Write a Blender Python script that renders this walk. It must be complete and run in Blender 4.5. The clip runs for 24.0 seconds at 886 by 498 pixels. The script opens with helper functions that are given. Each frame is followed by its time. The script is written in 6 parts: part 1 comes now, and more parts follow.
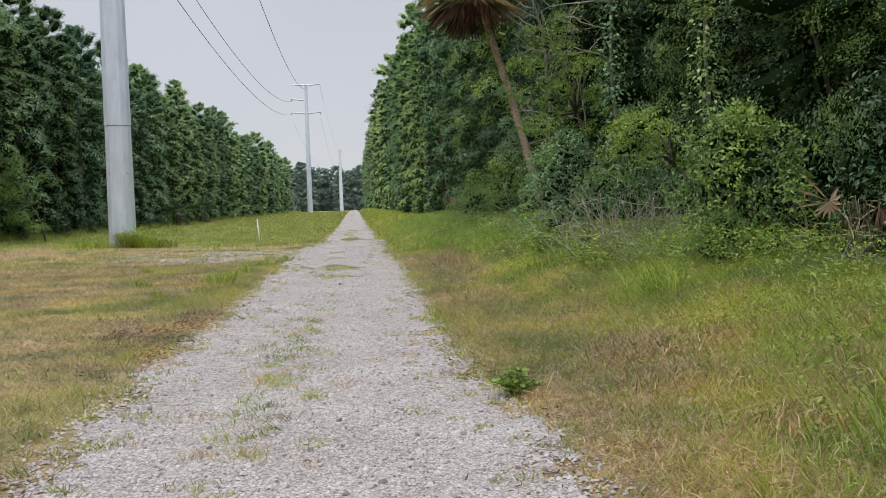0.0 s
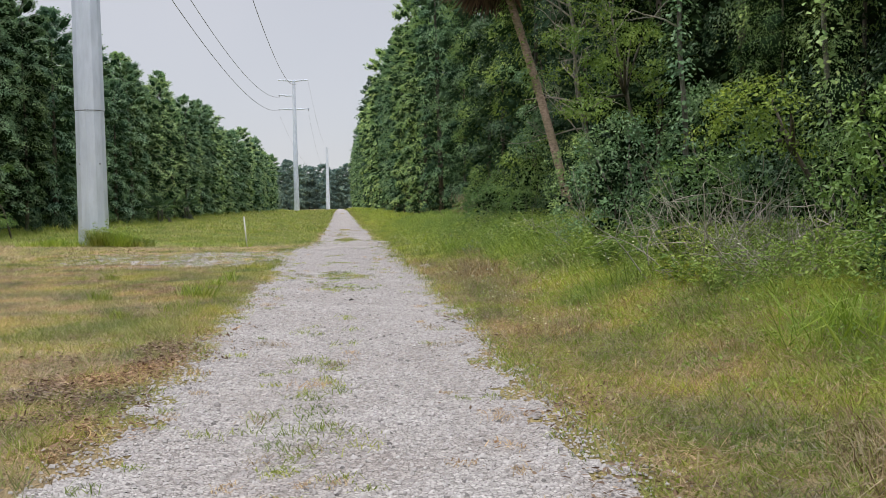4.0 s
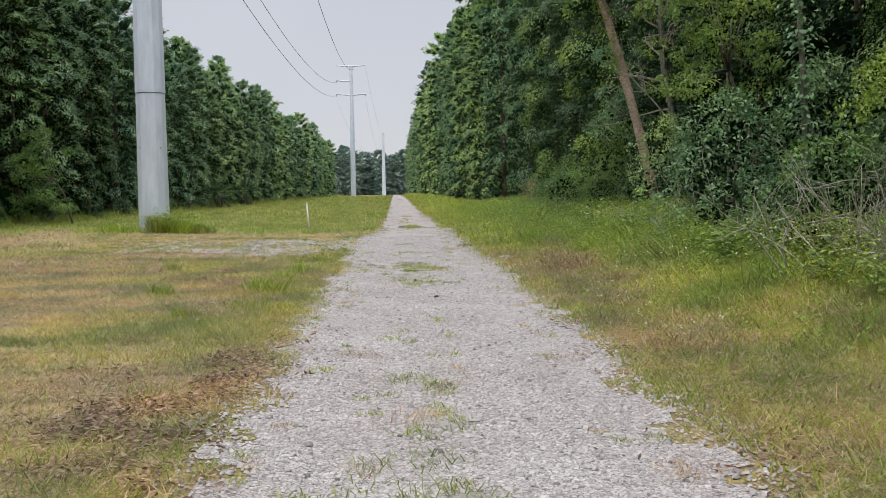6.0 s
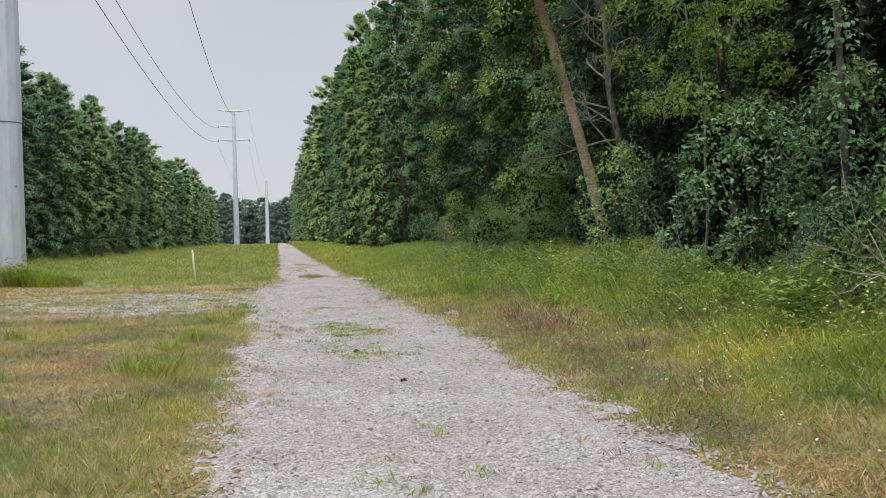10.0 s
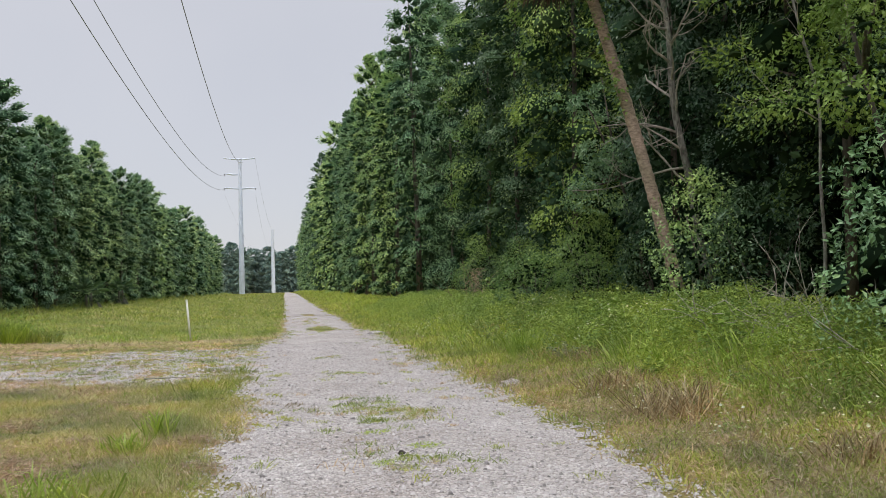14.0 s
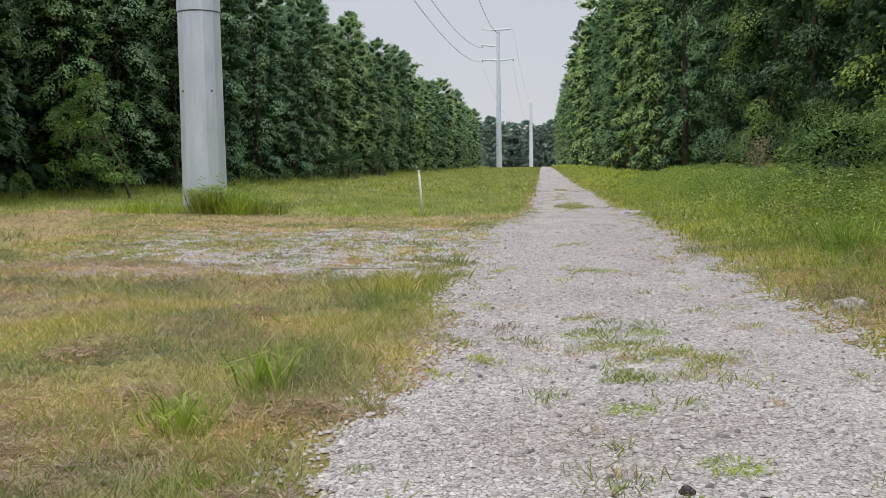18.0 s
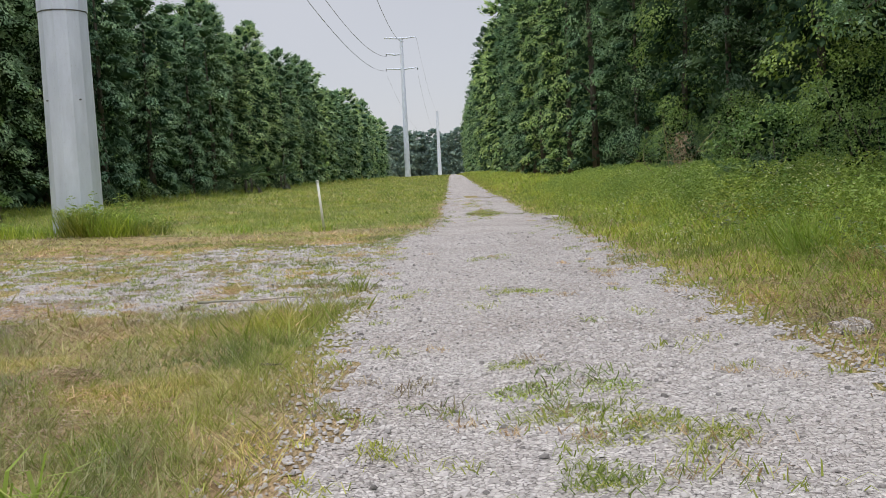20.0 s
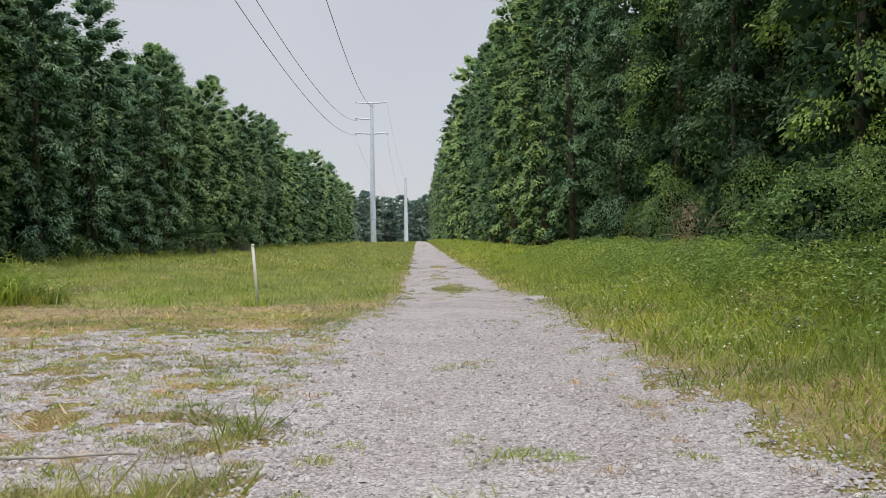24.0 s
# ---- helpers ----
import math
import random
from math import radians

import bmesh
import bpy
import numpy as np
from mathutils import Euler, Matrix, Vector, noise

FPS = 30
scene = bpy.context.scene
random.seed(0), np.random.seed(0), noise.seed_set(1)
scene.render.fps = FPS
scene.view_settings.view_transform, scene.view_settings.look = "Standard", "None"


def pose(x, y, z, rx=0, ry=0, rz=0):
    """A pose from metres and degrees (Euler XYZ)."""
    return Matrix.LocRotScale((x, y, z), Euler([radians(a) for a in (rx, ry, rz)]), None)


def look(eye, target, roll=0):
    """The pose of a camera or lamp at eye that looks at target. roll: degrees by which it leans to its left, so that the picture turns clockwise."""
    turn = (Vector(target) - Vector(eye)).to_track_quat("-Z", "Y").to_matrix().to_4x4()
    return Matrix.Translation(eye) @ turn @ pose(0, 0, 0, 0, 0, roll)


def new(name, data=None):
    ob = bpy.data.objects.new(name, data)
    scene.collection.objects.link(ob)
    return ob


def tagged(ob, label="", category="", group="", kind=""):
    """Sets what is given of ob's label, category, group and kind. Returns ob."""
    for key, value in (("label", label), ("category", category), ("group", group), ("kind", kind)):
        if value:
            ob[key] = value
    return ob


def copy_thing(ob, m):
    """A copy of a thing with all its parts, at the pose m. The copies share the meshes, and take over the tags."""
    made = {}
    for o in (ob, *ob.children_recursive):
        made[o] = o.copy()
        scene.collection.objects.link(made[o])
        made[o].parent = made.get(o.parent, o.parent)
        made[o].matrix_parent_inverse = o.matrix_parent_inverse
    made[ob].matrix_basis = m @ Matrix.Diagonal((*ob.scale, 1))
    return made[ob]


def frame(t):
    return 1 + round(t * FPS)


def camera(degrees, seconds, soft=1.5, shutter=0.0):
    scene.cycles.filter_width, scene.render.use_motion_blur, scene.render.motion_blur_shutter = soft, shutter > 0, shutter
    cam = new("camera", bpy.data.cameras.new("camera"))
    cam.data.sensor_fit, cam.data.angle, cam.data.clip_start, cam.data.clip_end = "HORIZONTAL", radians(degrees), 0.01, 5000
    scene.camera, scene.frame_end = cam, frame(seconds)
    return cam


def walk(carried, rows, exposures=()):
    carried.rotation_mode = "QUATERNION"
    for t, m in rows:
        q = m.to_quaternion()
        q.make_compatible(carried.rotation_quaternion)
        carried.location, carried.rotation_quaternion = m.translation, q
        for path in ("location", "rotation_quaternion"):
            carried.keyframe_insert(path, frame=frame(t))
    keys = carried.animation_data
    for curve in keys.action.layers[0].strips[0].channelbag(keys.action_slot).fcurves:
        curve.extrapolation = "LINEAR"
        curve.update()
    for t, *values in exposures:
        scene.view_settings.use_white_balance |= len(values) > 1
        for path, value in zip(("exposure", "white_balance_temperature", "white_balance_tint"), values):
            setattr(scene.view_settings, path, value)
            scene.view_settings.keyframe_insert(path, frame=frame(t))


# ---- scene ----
cam = camera(50.1, 24.0, soft=0.75)
PATH = [
    (0, (0.182, 0.392, 1.428), (0.365, 2.382, 1.338), -1.8),
    (0.5, (0.171, 0.873, 1.407), (0.536, 2.838, 1.324), -1.1),
    (1, (0.155, 1.391, 1.433), (0.44, 3.37, 1.398), -1.2),
    (1.5, (0.194, 1.897, 1.418), (0.488, 3.874, 1.364), -1.3),
    (2, (0.247, 2.41, 1.414), (0.54, 4.388, 1.376), -3.6),
    (2.5, (0.184, 2.887, 1.404), (0.428, 4.871, 1.339), -3.0),
    (3, (0.104, 3.379, 1.378), (0.431, 5.35, 1.294), -1.3),
    (3.5, (-0.102, 3.832, 1.39), (0.106, 5.82, 1.31), -0.9),
    (5.5, (-0.547, 5.345, 1.394), (-0.3, 7.325, 1.26), -2.0),
    (6, (-0.661, 5.803, 1.398), (-0.562, 7.798, 1.28), -0.9),
    (6.5, (-0.72, 6.314, 1.371), (-0.62, 8.307, 1.229), -0.9),
    (7, (-0.849, 6.825, 1.355), (-0.727, 8.819, 1.277), -0.9),
    (7.5, (-0.927, 7.337, 1.316), (-0.737, 9.326, 1.232), -1.0),
    (8, (-1.054, 7.841, 1.296), (-0.92, 9.835, 1.23), -0.9),
    (8.5, (-1.078, 8.383, 1.242), (-0.881, 10.372, 1.165), -1.1),
    (9, (-1.113, 8.888, 1.251), (-0.834, 10.867, 1.18), -1.2),
    (9.5, (-1.167, 9.382, 1.274), (-0.75, 11.337, 1.214), -1.2),
    (10, (-1.232, 9.853, 1.298), (-0.889, 11.823, 1.276), -1.3),
    (10.5, (-1.208, 10.352, 1.306), (-0.666, 12.278, 1.295), -1.7),
    (12.5, (-1.273, 12.209, 1.361), (-0.757, 14.138, 1.481), -1.3),
    (13, (-1.279, 12.624, 1.323), (-0.907, 14.586, 1.435), -1.5),
    (13.5, (-1.294, 13.138, 1.311), (-1.069, 15.123, 1.402), -1.3),
    (14, (-1.235, 13.562, 1.279), (-0.902, 15.532, 1.36), -1.5),
    (14.5, (-1.159, 14.051, 1.296), (-0.887, 16.031, 1.381), -1.4),
    (15, (-1.093, 14.497, 1.306), (-0.791, 16.472, 1.389), -1.4),
    (15.5, (-1.007, 15.004, 1.296), (-0.721, 16.983, 1.347), -1.3),
    (16, (-0.988, 15.453, 1.292), (-0.843, 17.448, 1.253), -1.4),
    (16.5, (-0.936, 16.061, 1.25), (-0.96, 18.059, 1.165), -1.0),
    (17, (-0.99, 16.524, 1.231), (-1.253, 18.501, 1.09), -0.7),
    (17.5, (-0.922, 17.016, 1.212), (-1.174, 18.993, 1.037), -0.9),
    (19.5, (-0.837, 18.915, 1.128), (-0.865, 20.909, 0.977), -1.1),
    (20, (-0.894, 19.433, 1.123), (-0.918, 21.427, 0.966), -2.8),
    (20.5, (-0.889, 19.961, 1.108), (-0.826, 21.952, 0.928), -1.7),
    (21, (-0.901, 20.462, 1.118), (-1.046, 22.448, 0.933), -1.0),
    (21.5, (-0.88, 20.889, 1.104), (-1.086, 22.866, 0.878), -2.6),
    (22, (-0.826, 21.366, 1.117), (-1.016, 23.344, 0.896), -1.8),
    (22.5, (-0.802, 21.836, 1.109), (-0.942, 23.82, 0.895), -1.0),
    (23, (-0.79, 22.358, 1.1), (-0.85, 24.343, 0.865), -0.8),
    (23.5, (-0.867, 22.749, 1.144), (-0.92, 24.747, 1.097), -0.4),
    (24, (-0.854, 23.208, 1.141), (-0.8, 25.207, 1.123), -0.8),
]
EXPOSURE = [(0.0, -0.02), (3.0, 0.00), (10.0, 0.01), (12.5, 0.02), (14.0, 0.02), (15.5, 0.02), (17.0, -0.03), (21.0, -0.04), (22.5, -0.02), (24.0, -0.04)]
walk(cam, [(t, look(eye, target, roll)) for t, eye, target, roll in PATH], EXPOSURE)

# ---- world, sun, exposure ----
world = bpy.data.worlds.new("overcast_sky")
scene.world = world
world.use_nodes = True
wn = world.node_tree
wn.nodes.clear()
sky = wn.nodes.new("ShaderNodeTexSky")
sky.sky_type, sky.sun_disc = "NISHITA", False
sky.sun_elevation, sky.sun_rotation = radians(68), radians(197)
sky_bg = wn.nodes.new("ShaderNodeBackground")
sky_bg.inputs["Strength"].default_value = 0.02
wn.links.new(sky.outputs["Color"], sky_bg.inputs["Color"])
cloud_bg = wn.nodes.new("ShaderNodeBackground")
cloud_bg.inputs["Strength"].default_value = 0.60
sky_place = wn.nodes.new("ShaderNodeTexCoord")
sky_split = wn.nodes.new("ShaderNodeSeparateXYZ")
wn.links.new(sky_place.outputs["Generated"], sky_split.inputs[0])
cloud_rise = wn.nodes.new("ShaderNodeValToRGB")           # an overcast sky is brightest overhead
cloud_rise.color_ramp.interpolation = "EASE"
cloud_rise.color_ramp.elements[0].position, cloud_rise.color_ramp.elements[0].color = 0.28, (0.36, 0.36, 0.36, 1)
cloud_rise.color_ramp.elements[1].position, cloud_rise.color_ramp.elements[1].color = 0.85, (1, 1, 1, 1)
wn.links.new(sky_split.outputs["Z"], cloud_rise.inputs["Fac"])
cloud_noise = wn.nodes.new("ShaderNodeTexNoise")
cloud_noise.inputs["Scale"].default_value = 2.2
cloud_noise.inputs["Detail"].default_value = 4
wn.links.new(sky_place.outputs["Generated"], cloud_noise.inputs["Vector"])
cloud_ramp = wn.nodes.new("ShaderNodeValToRGB")
cloud_ramp.color_ramp.elements[0].position, cloud_ramp.color_ramp.elements[0].color = 0.3, (2.44, 2.46, 2.66, 1)
cloud_ramp.color_ramp.elements[1].position, cloud_ramp.color_ramp.elements[1].color = 0.75, (2.76, 2.74, 2.90, 1)
wn.links.new(cloud_noise.outputs["Fac"], cloud_ramp.inputs["Fac"])
cloud_mix = wn.nodes.new("ShaderNodeMix")
cloud_mix.data_type, cloud_mix.blend_type = "RGBA", "MULTIPLY"
cloud_mix.inputs[0].default_value = 1.0
wn.links.new(cloud_ramp.outputs["Color"], cloud_mix.inputs[6])
wn.links.new(cloud_rise.outputs["Color"], cloud_mix.inputs[7])
wn.links.new(cloud_mix.outputs[2], cloud_bg.inputs["Color"])
sky_add = wn.nodes.new("ShaderNodeAddShader")
world_out = wn.nodes.new("ShaderNodeOutputWorld")
wn.links.new(sky_bg.outputs[0], sky_add.inputs[0])
wn.links.new(cloud_bg.outputs[0], sky_add.inputs[1])
wn.links.new(sky_add.outputs[0], world_out.inputs["Surface"])

sun_data = bpy.data.lights.new("sun", "SUN")
sun_data.energy, sun_data.angle, sun_data.color = 1.3, radians(20), (1.0, 0.96, 0.9)
sun = new("sun", sun_data)
sun.matrix_world = look((0, 0, 60), (7, 23, 0))


# ---- materials ----
def nodes_of(name):
    m = bpy.data.materials.new(name)
    m.use_nodes = True
    t = m.node_tree
    return m, t, t.nodes["Principled BSDF"], t.nodes["Material Output"]


def ramp_node(t, stops):
    r = t.nodes.new("ShaderNodeValToRGB")
    el = r.color_ramp.elements
    while len(el) < len(stops):
        el.new(0.5)
    for e, (p, c) in zip(el, stops):
        e.position, e.color = p, (*c, 1)
    return r


def place_node(t):
    return t.nodes.new("ShaderNodeTexCoord").outputs["Object"]


def noise_node(t, vec, scale, detail=4, rough=0.55):
    n = t.nodes.new("ShaderNodeTexNoise")
    n.inputs["Scale"].default_value, n.inputs["Detail"].default_value, n.inputs["Roughness"].default_value = scale, detail, rough
    t.links.new(vec, n.inputs["Vector"])
    return n.outputs["Fac"]


def mix_node(t, fac, a, b, blend="MIX"):
    m = t.nodes.new("ShaderNodeMix")
    m.data_type, m.blend_type = "RGBA", blend
    for sock, val in ((m.inputs[0], fac), (m.inputs[6], a), (m.inputs[7], b)):
        if isinstance(val, (int, float)):
            sock.default_value = val
        elif isinstance(val, tuple):
            sock.default_value = (*val, 1)
        else:
            t.links.new(val, sock)
    return m.outputs[2]


def bump_node(t, height, strength, dist, bsdf):
    b = t.nodes.new("ShaderNodeBump")
    b.inputs["Strength"].default_value, b.inputs["Distance"].default_value = strength, dist
    t.links.new(height, b.inputs["Height"])
    t.links.new(b.outputs["Normal"], bsdf.inputs["Normal"])


def leaf_material(name, stops, through_light=0.3, rough=0.4, object_shift=0.3, gloss=0.3):
    """Small leaves or blades: each one its own tint, each plant a little lighter or darker, light passing through."""
    m, t, b, out = nodes_of(name)
    geo = t.nodes.new("ShaderNodeNewGeometry")
    r = ramp_node(t, stops)
    t.links.new(geo.outputs["Random Per Island"], r.inputs["Fac"])
    info = t.nodes.new("ShaderNodeObjectInfo")
    tint = ramp_node(t, [(0.0, (1 - object_shift, 1 - 0.75 * object_shift, 1 - 0.5 * object_shift)), (0.55, (1.0, 1.0, 1.0)), (1.0, (1 + object_shift, 1 + 0.65 * object_shift, 1.0))])
    t.links.new(info.outputs["Random"], tint.inputs["Fac"])
    col = mix_node(t, 1.0, r.outputs["Color"], tint.outputs["Color"], "MULTIPLY")
    # cool dark to warm light patches: clump shading put into the colour
    big = noise_node(t, place_node(t), 0.8, 3)
    bigr = ramp_node(t, [(0.34, (0.58, 0.68, 0.72)), (0.5, (0.95, 0.97, 0.95)), (0.68, (1.30, 1.18, 0.95))])
    t.links.new(big, bigr.inputs["Fac"])
    col = mix_node(t, 1.0, col, bigr.outputs["Color"], "MULTIPLY")
    t.links.new(col, b.inputs["Base Color"])
    b.inputs["Roughness"].default_value = rough
    b.inputs["Specular IOR Level"].default_value = gloss
    tr = t.nodes.new("ShaderNodeBsdfTranslucent")
    t.links.new(col, tr.inputs["Color"])
    mx = t.nodes.new("ShaderNodeMixShader")
    mx.inputs[0].default_value = through_light
    t.links.new(b.outputs[0], mx.inputs[1])
    t.links.new(tr.outputs[0], mx.inputs[2])
    t.links.new(mx.outputs[0], out.inputs["Surface"])
    return m


def bark_material(name, dark, light, scale=14.0, stretch=0.2):
    m, t, b, out = nodes_of(name)
    mp = t.nodes.new("ShaderNodeMapping")
    mp.inputs["Scale"].default_value = (1, 1, stretch)
    t.links.new(place_node(t), mp.inputs["Vector"])
    f = noise_node(t, mp.outputs[0], scale, 6, 0.65)
    r = ramp_node(t, [(0.32, dark), (0.68, light)])
    t.links.new(f, r.inputs["Fac"])
    patch = noise_node(t, place_node(t), 1.7, 3)
    pr = ramp_node(t, [(0.4, (0.75, 0.8, 0.72)), (0.62, (1.05, 1.0, 1.0))])
    t.links.new(patch, pr.inputs["Fac"])
    t.links.new(mix_node(t, 1.0, r.outputs["Color"], pr.outputs["Color"], "MULTIPLY"), b.inputs["Base Color"])
    b.inputs["Roughness"].default_value = 0.9
    bump_node(t, f, 0.7, 0.02, b)
    return m


LEAF_DARK = leaf_material("leaves_dark_green", [(0.0, (0.070, 0.140, 0.064)), (0.55, (0.115, 0.208, 0.096)), (1.0, (0.190, 0.295, 0.150))], 0.16, gloss=0.5, object_shift=0.4)
LEAF_MID = leaf_material("leaves_green", [(0.0, (0.170, 0.300, 0.122)), (0.55, (0.285, 0.455, 0.190)), (1.0, (0.430, 0.590, 0.285))], 0.16, gloss=0.5, object_shift=0.4)
LEAF_FRESH = leaf_material("leaves_fresh_green", [(0.0, (0.150, 0.260, 0.062)), (0.5, (0.215, 0.350, 0.086)), (1.0, (0.315, 0.450, 0.140))], 0.2, gloss=0.4)
LEAF_LIGHT = leaf_material("leaves_light_green", [(0.0, (0.165, 0.260, 0.045)), (0.5, (0.235, 0.350, 0.066)), (1.0, (0.340, 0.460, 0.120))], 0.25, gloss=0.25)
# bluer than LEAF_MID: a little haze over the field line, put into the colour
LEAF_FIELD = leaf_material("leaves_field_haze_green", [(0.0, (0.170, 0.290, 0.155)), (0.55, (0.268, 0.425, 0.222)), (1.0, (0.410, 0.565, 0.325))], 0.16, gloss=0.5, object_shift=0.35)
# paler and bluer: the haze before the end wood is put into this colour
LEAF_HAZE = leaf_material("leaves_haze_blue_green", [(0.0, (0.165, 0.255, 0.238)), (0.5, (0.228, 0.332, 0.308)), (1.0, (0.305, 0.410, 0.370))], 0.16, object_shift=0.15)
# darkened leaf green: shade inside and behind the crowns, put into the colour
LEAF_SHADE = leaf_material("foliage_shade_green", [(0.0, (0.040, 0.078, 0.042)), (1.0, (0.080, 0.135, 0.075))], 0.1, 0.9, 0.2, 0.0)
WEED_LEAF = leaf_material("weed_leaves_yellow_green", [(0.0, (0.240, 0.340, 0.060)), (0.5, (0.330, 0.445, 0.090)), (1.0, (0.470, 0.570, 0.170))], 0.3, gloss=0.2)
# near-black leaf colour that paints the deep shade between close boughs
LEAF_DEEP_SHADE = leaf_material("foliage_shade_dark", [(0.0, (0.012, 0.024, 0.010)), (1.0, (0.030, 0.052, 0.024))], 0.0, 0.9, 0.2, 0.0)
GRASS_GREEN = leaf_material("grass_green", [(0.0, (0.205, 0.280, 0.042)), (0.5, (0.325, 0.395, 0.075)), (1.0, (0.480, 0.530, 0.150))], 0.45, 0.55, 0.05)
GRASS_MOWN = leaf_material("grass_mown_yellow_green", [(0.0, (0.280, 0.300, 0.090)), (0.5, (0.470, 0.455, 0.175)), (1.0, (0.680, 0.630, 0.340))], 0.35, 0.6, 0.05)
GRASS_VERGE = leaf_material("grass_verge_lime", [(0.0, (0.205, 0.266, 0.042)), (0.5, (0.362, 0.422, 0.090)), (1.0, (0.590, 0.610, 0.212))], 0.4, 0.6, 0.05)
GRASS_DRY = leaf_material("grass_dry_tan", [(0.0, (0.320, 0.210, 0.125)), (0.5, (0.560, 0.420, 0.265)), (1.0, (0.740, 0.610, 0.420))], 0.25, 0.7, 0.05)
GRASS_LUSH = leaf_material("grass_lush", [(0.0, (0.250, 0.365, 0.045)), (0.5, (0.400, 0.530, 0.080)), (1.0, (0.600, 0.690, 0.200))], 0.45, 0.5, 0.05)
DEAD_BROWN = leaf_material("dead_foliage_brown", [(0.0, (0.150, 0.105, 0.072)), (0.5, (0.300, 0.220, 0.150)), (1.0, (0.500, 0.390, 0.270))], 0.1, 0.8, 0.2)
DEAD_RED = leaf_material("dead_fronds_red_brown", [(0.0, (0.060, 0.035, 0.024)), (0.5, (0.130, 0.075, 0.050)), (1.0, (0.250, 0.150, 0.100))], 0.1, 0.8, 0.2)
PALE_FROND = leaf_material("dead_frond_orange_tan", [(0.0, (0.400, 0.260, 0.180)), (1.0, (0.640, 0.480, 0.360))], 0.2, 0.7, 0.1)
GREY_MOSS = leaf_material("hanging_moss_grey", [(0.0, (0.14, 0.15, 0.12)), (1.0, (0.30, 0.31, 0.26))], 0.2, 0.8, 0.1)
FLOWER_WHITE = leaf_material("small_white_flowers", [(0.0, (0.660, 0.630, 0.340)), (1.0, (0.840, 0.830, 0.680))], 0.2, 0.6, 0.05)
BARK = bark_material("bark_grey_brown", (0.060, 0.050, 0.040), (0.200, 0.175, 0.150))
BARK_PALE = bark_material("bark_pale_lichen", (0.060, 0.053, 0.046), (0.400, 0.390, 0.355), 13.0, 0.45)
BARK_PALM = bark_material("bark_palm", (0.200, 0.148, 0.115), (0.610, 0.480, 0.385), 10.0, 2.2)
TWIG = bark_material("twigs_grey", (0.300, 0.270, 0.240), (0.600, 0.560, 0.500), 12.0, 1.0)


def gravel_material(name, pale, dark):
    """Packed broken stone: each cell a chip of its own tone, which also stands for its tilt to the light, narrow gaps
    between them painted dark as shade.
    """
    m, t, b, out = nodes_of(name)
    p = place_node(t)
    wob = t.nodes.new("ShaderNodeTexNoise")
    wob.inputs["Scale"].default_value, wob.inputs["Detail"].default_value = 45.0, 2
    t.links.new(p, wob.inputs["Vector"])
    shift = t.nodes.new("ShaderNodeVectorMath")
    shift.operation = "MULTIPLY_ADD"
    shift.inputs[1].default_value = (0.034, 0.034, 0.034)
    t.links.new(wob.outputs["Color"], shift.inputs[0])
    t.links.new(p, shift.inputs[2])
    cells = []
    for feature in ("F1", "DISTANCE_TO_EDGE"):
        v = t.nodes.new("ShaderNodeTexVoronoi")
        v.voronoi_dimensions, v.feature = "2D", feature
        v.inputs["Scale"].default_value = 36
        t.links.new(shift.outputs[0], v.inputs["Vector"])
        cells.append(v)
    tone = ramp_node(t, [(0.0, (0.45, 0.44, 0.43)), (0.12, (0.72, 0.71, 0.70)), (0.5, (0.98, 0.98, 0.98)), (1.0, (1.12, 1.12, 1.12))])
    t.links.new(cells[0].outputs["Color"], tone.inputs["Fac"])
    n1 = noise_node(t, p, 0.9, 5)
    n2 = noise_node(t, p, 22.0, 4)
    r = ramp_node(t, [(0.30, dark), (0.62, pale)])
    t.links.new(n2, r.inputs["Fac"])
    r1 = ramp_node(t, [(0.35, (0.84, 0.80, 0.77)), (0.65, (1.06, 1.05, 1.04))])
    t.links.new(n1, r1.inputs["Fac"])
    # shade between the chips, put into the colour along the cell edges
    gap = ramp_node(t, [(0.01, (0.26, 0.25, 0.24)), (0.155, (1.03, 1.03, 1.03))])
    t.links.new(cells[1].outputs["Distance"], gap.inputs["Fac"])
    col = mix_node(t, 1.0, r.outputs["Color"], r1.outputs["Color"], "MULTIPLY")
    col = mix_node(t, 1.0, col, tone.outputs["Color"], "MULTIPLY")
    gap_shade_mask = ramp_node(t, [(0.38, (0.15, 0.15, 0.15)), (0.60, (1.0, 1.0, 1.0))])
    t.links.new(noise_node(t, p, 30.0, 3), gap_shade_mask.inputs["Fac"])
    col = mix_node(t, gap_shade_mask.outputs["Color"], col, mix_node(t, 1.0, col, gap.outputs["Color"], "MULTIPLY"))
    t.links.new(col, b.inputs["Base Color"])
    b.inputs["Roughness"].default_value = 0.95
    b.inputs["Specular IOR Level"].default_value = 0.2
    hump = t.nodes.new("ShaderNodeMapRange")
    hump.inputs["From Max"].default_value = 0.30
    t.links.new(cells[1].outputs["Distance"], hump.inputs["Value"])
    bump_node(t, hump.outputs[0], 0.7, 0.012, b)
    return m


GRAVEL = gravel_material("limestone_gravel", (0.655, 0.63, 0.62), (0.47, 0.445, 0.435))


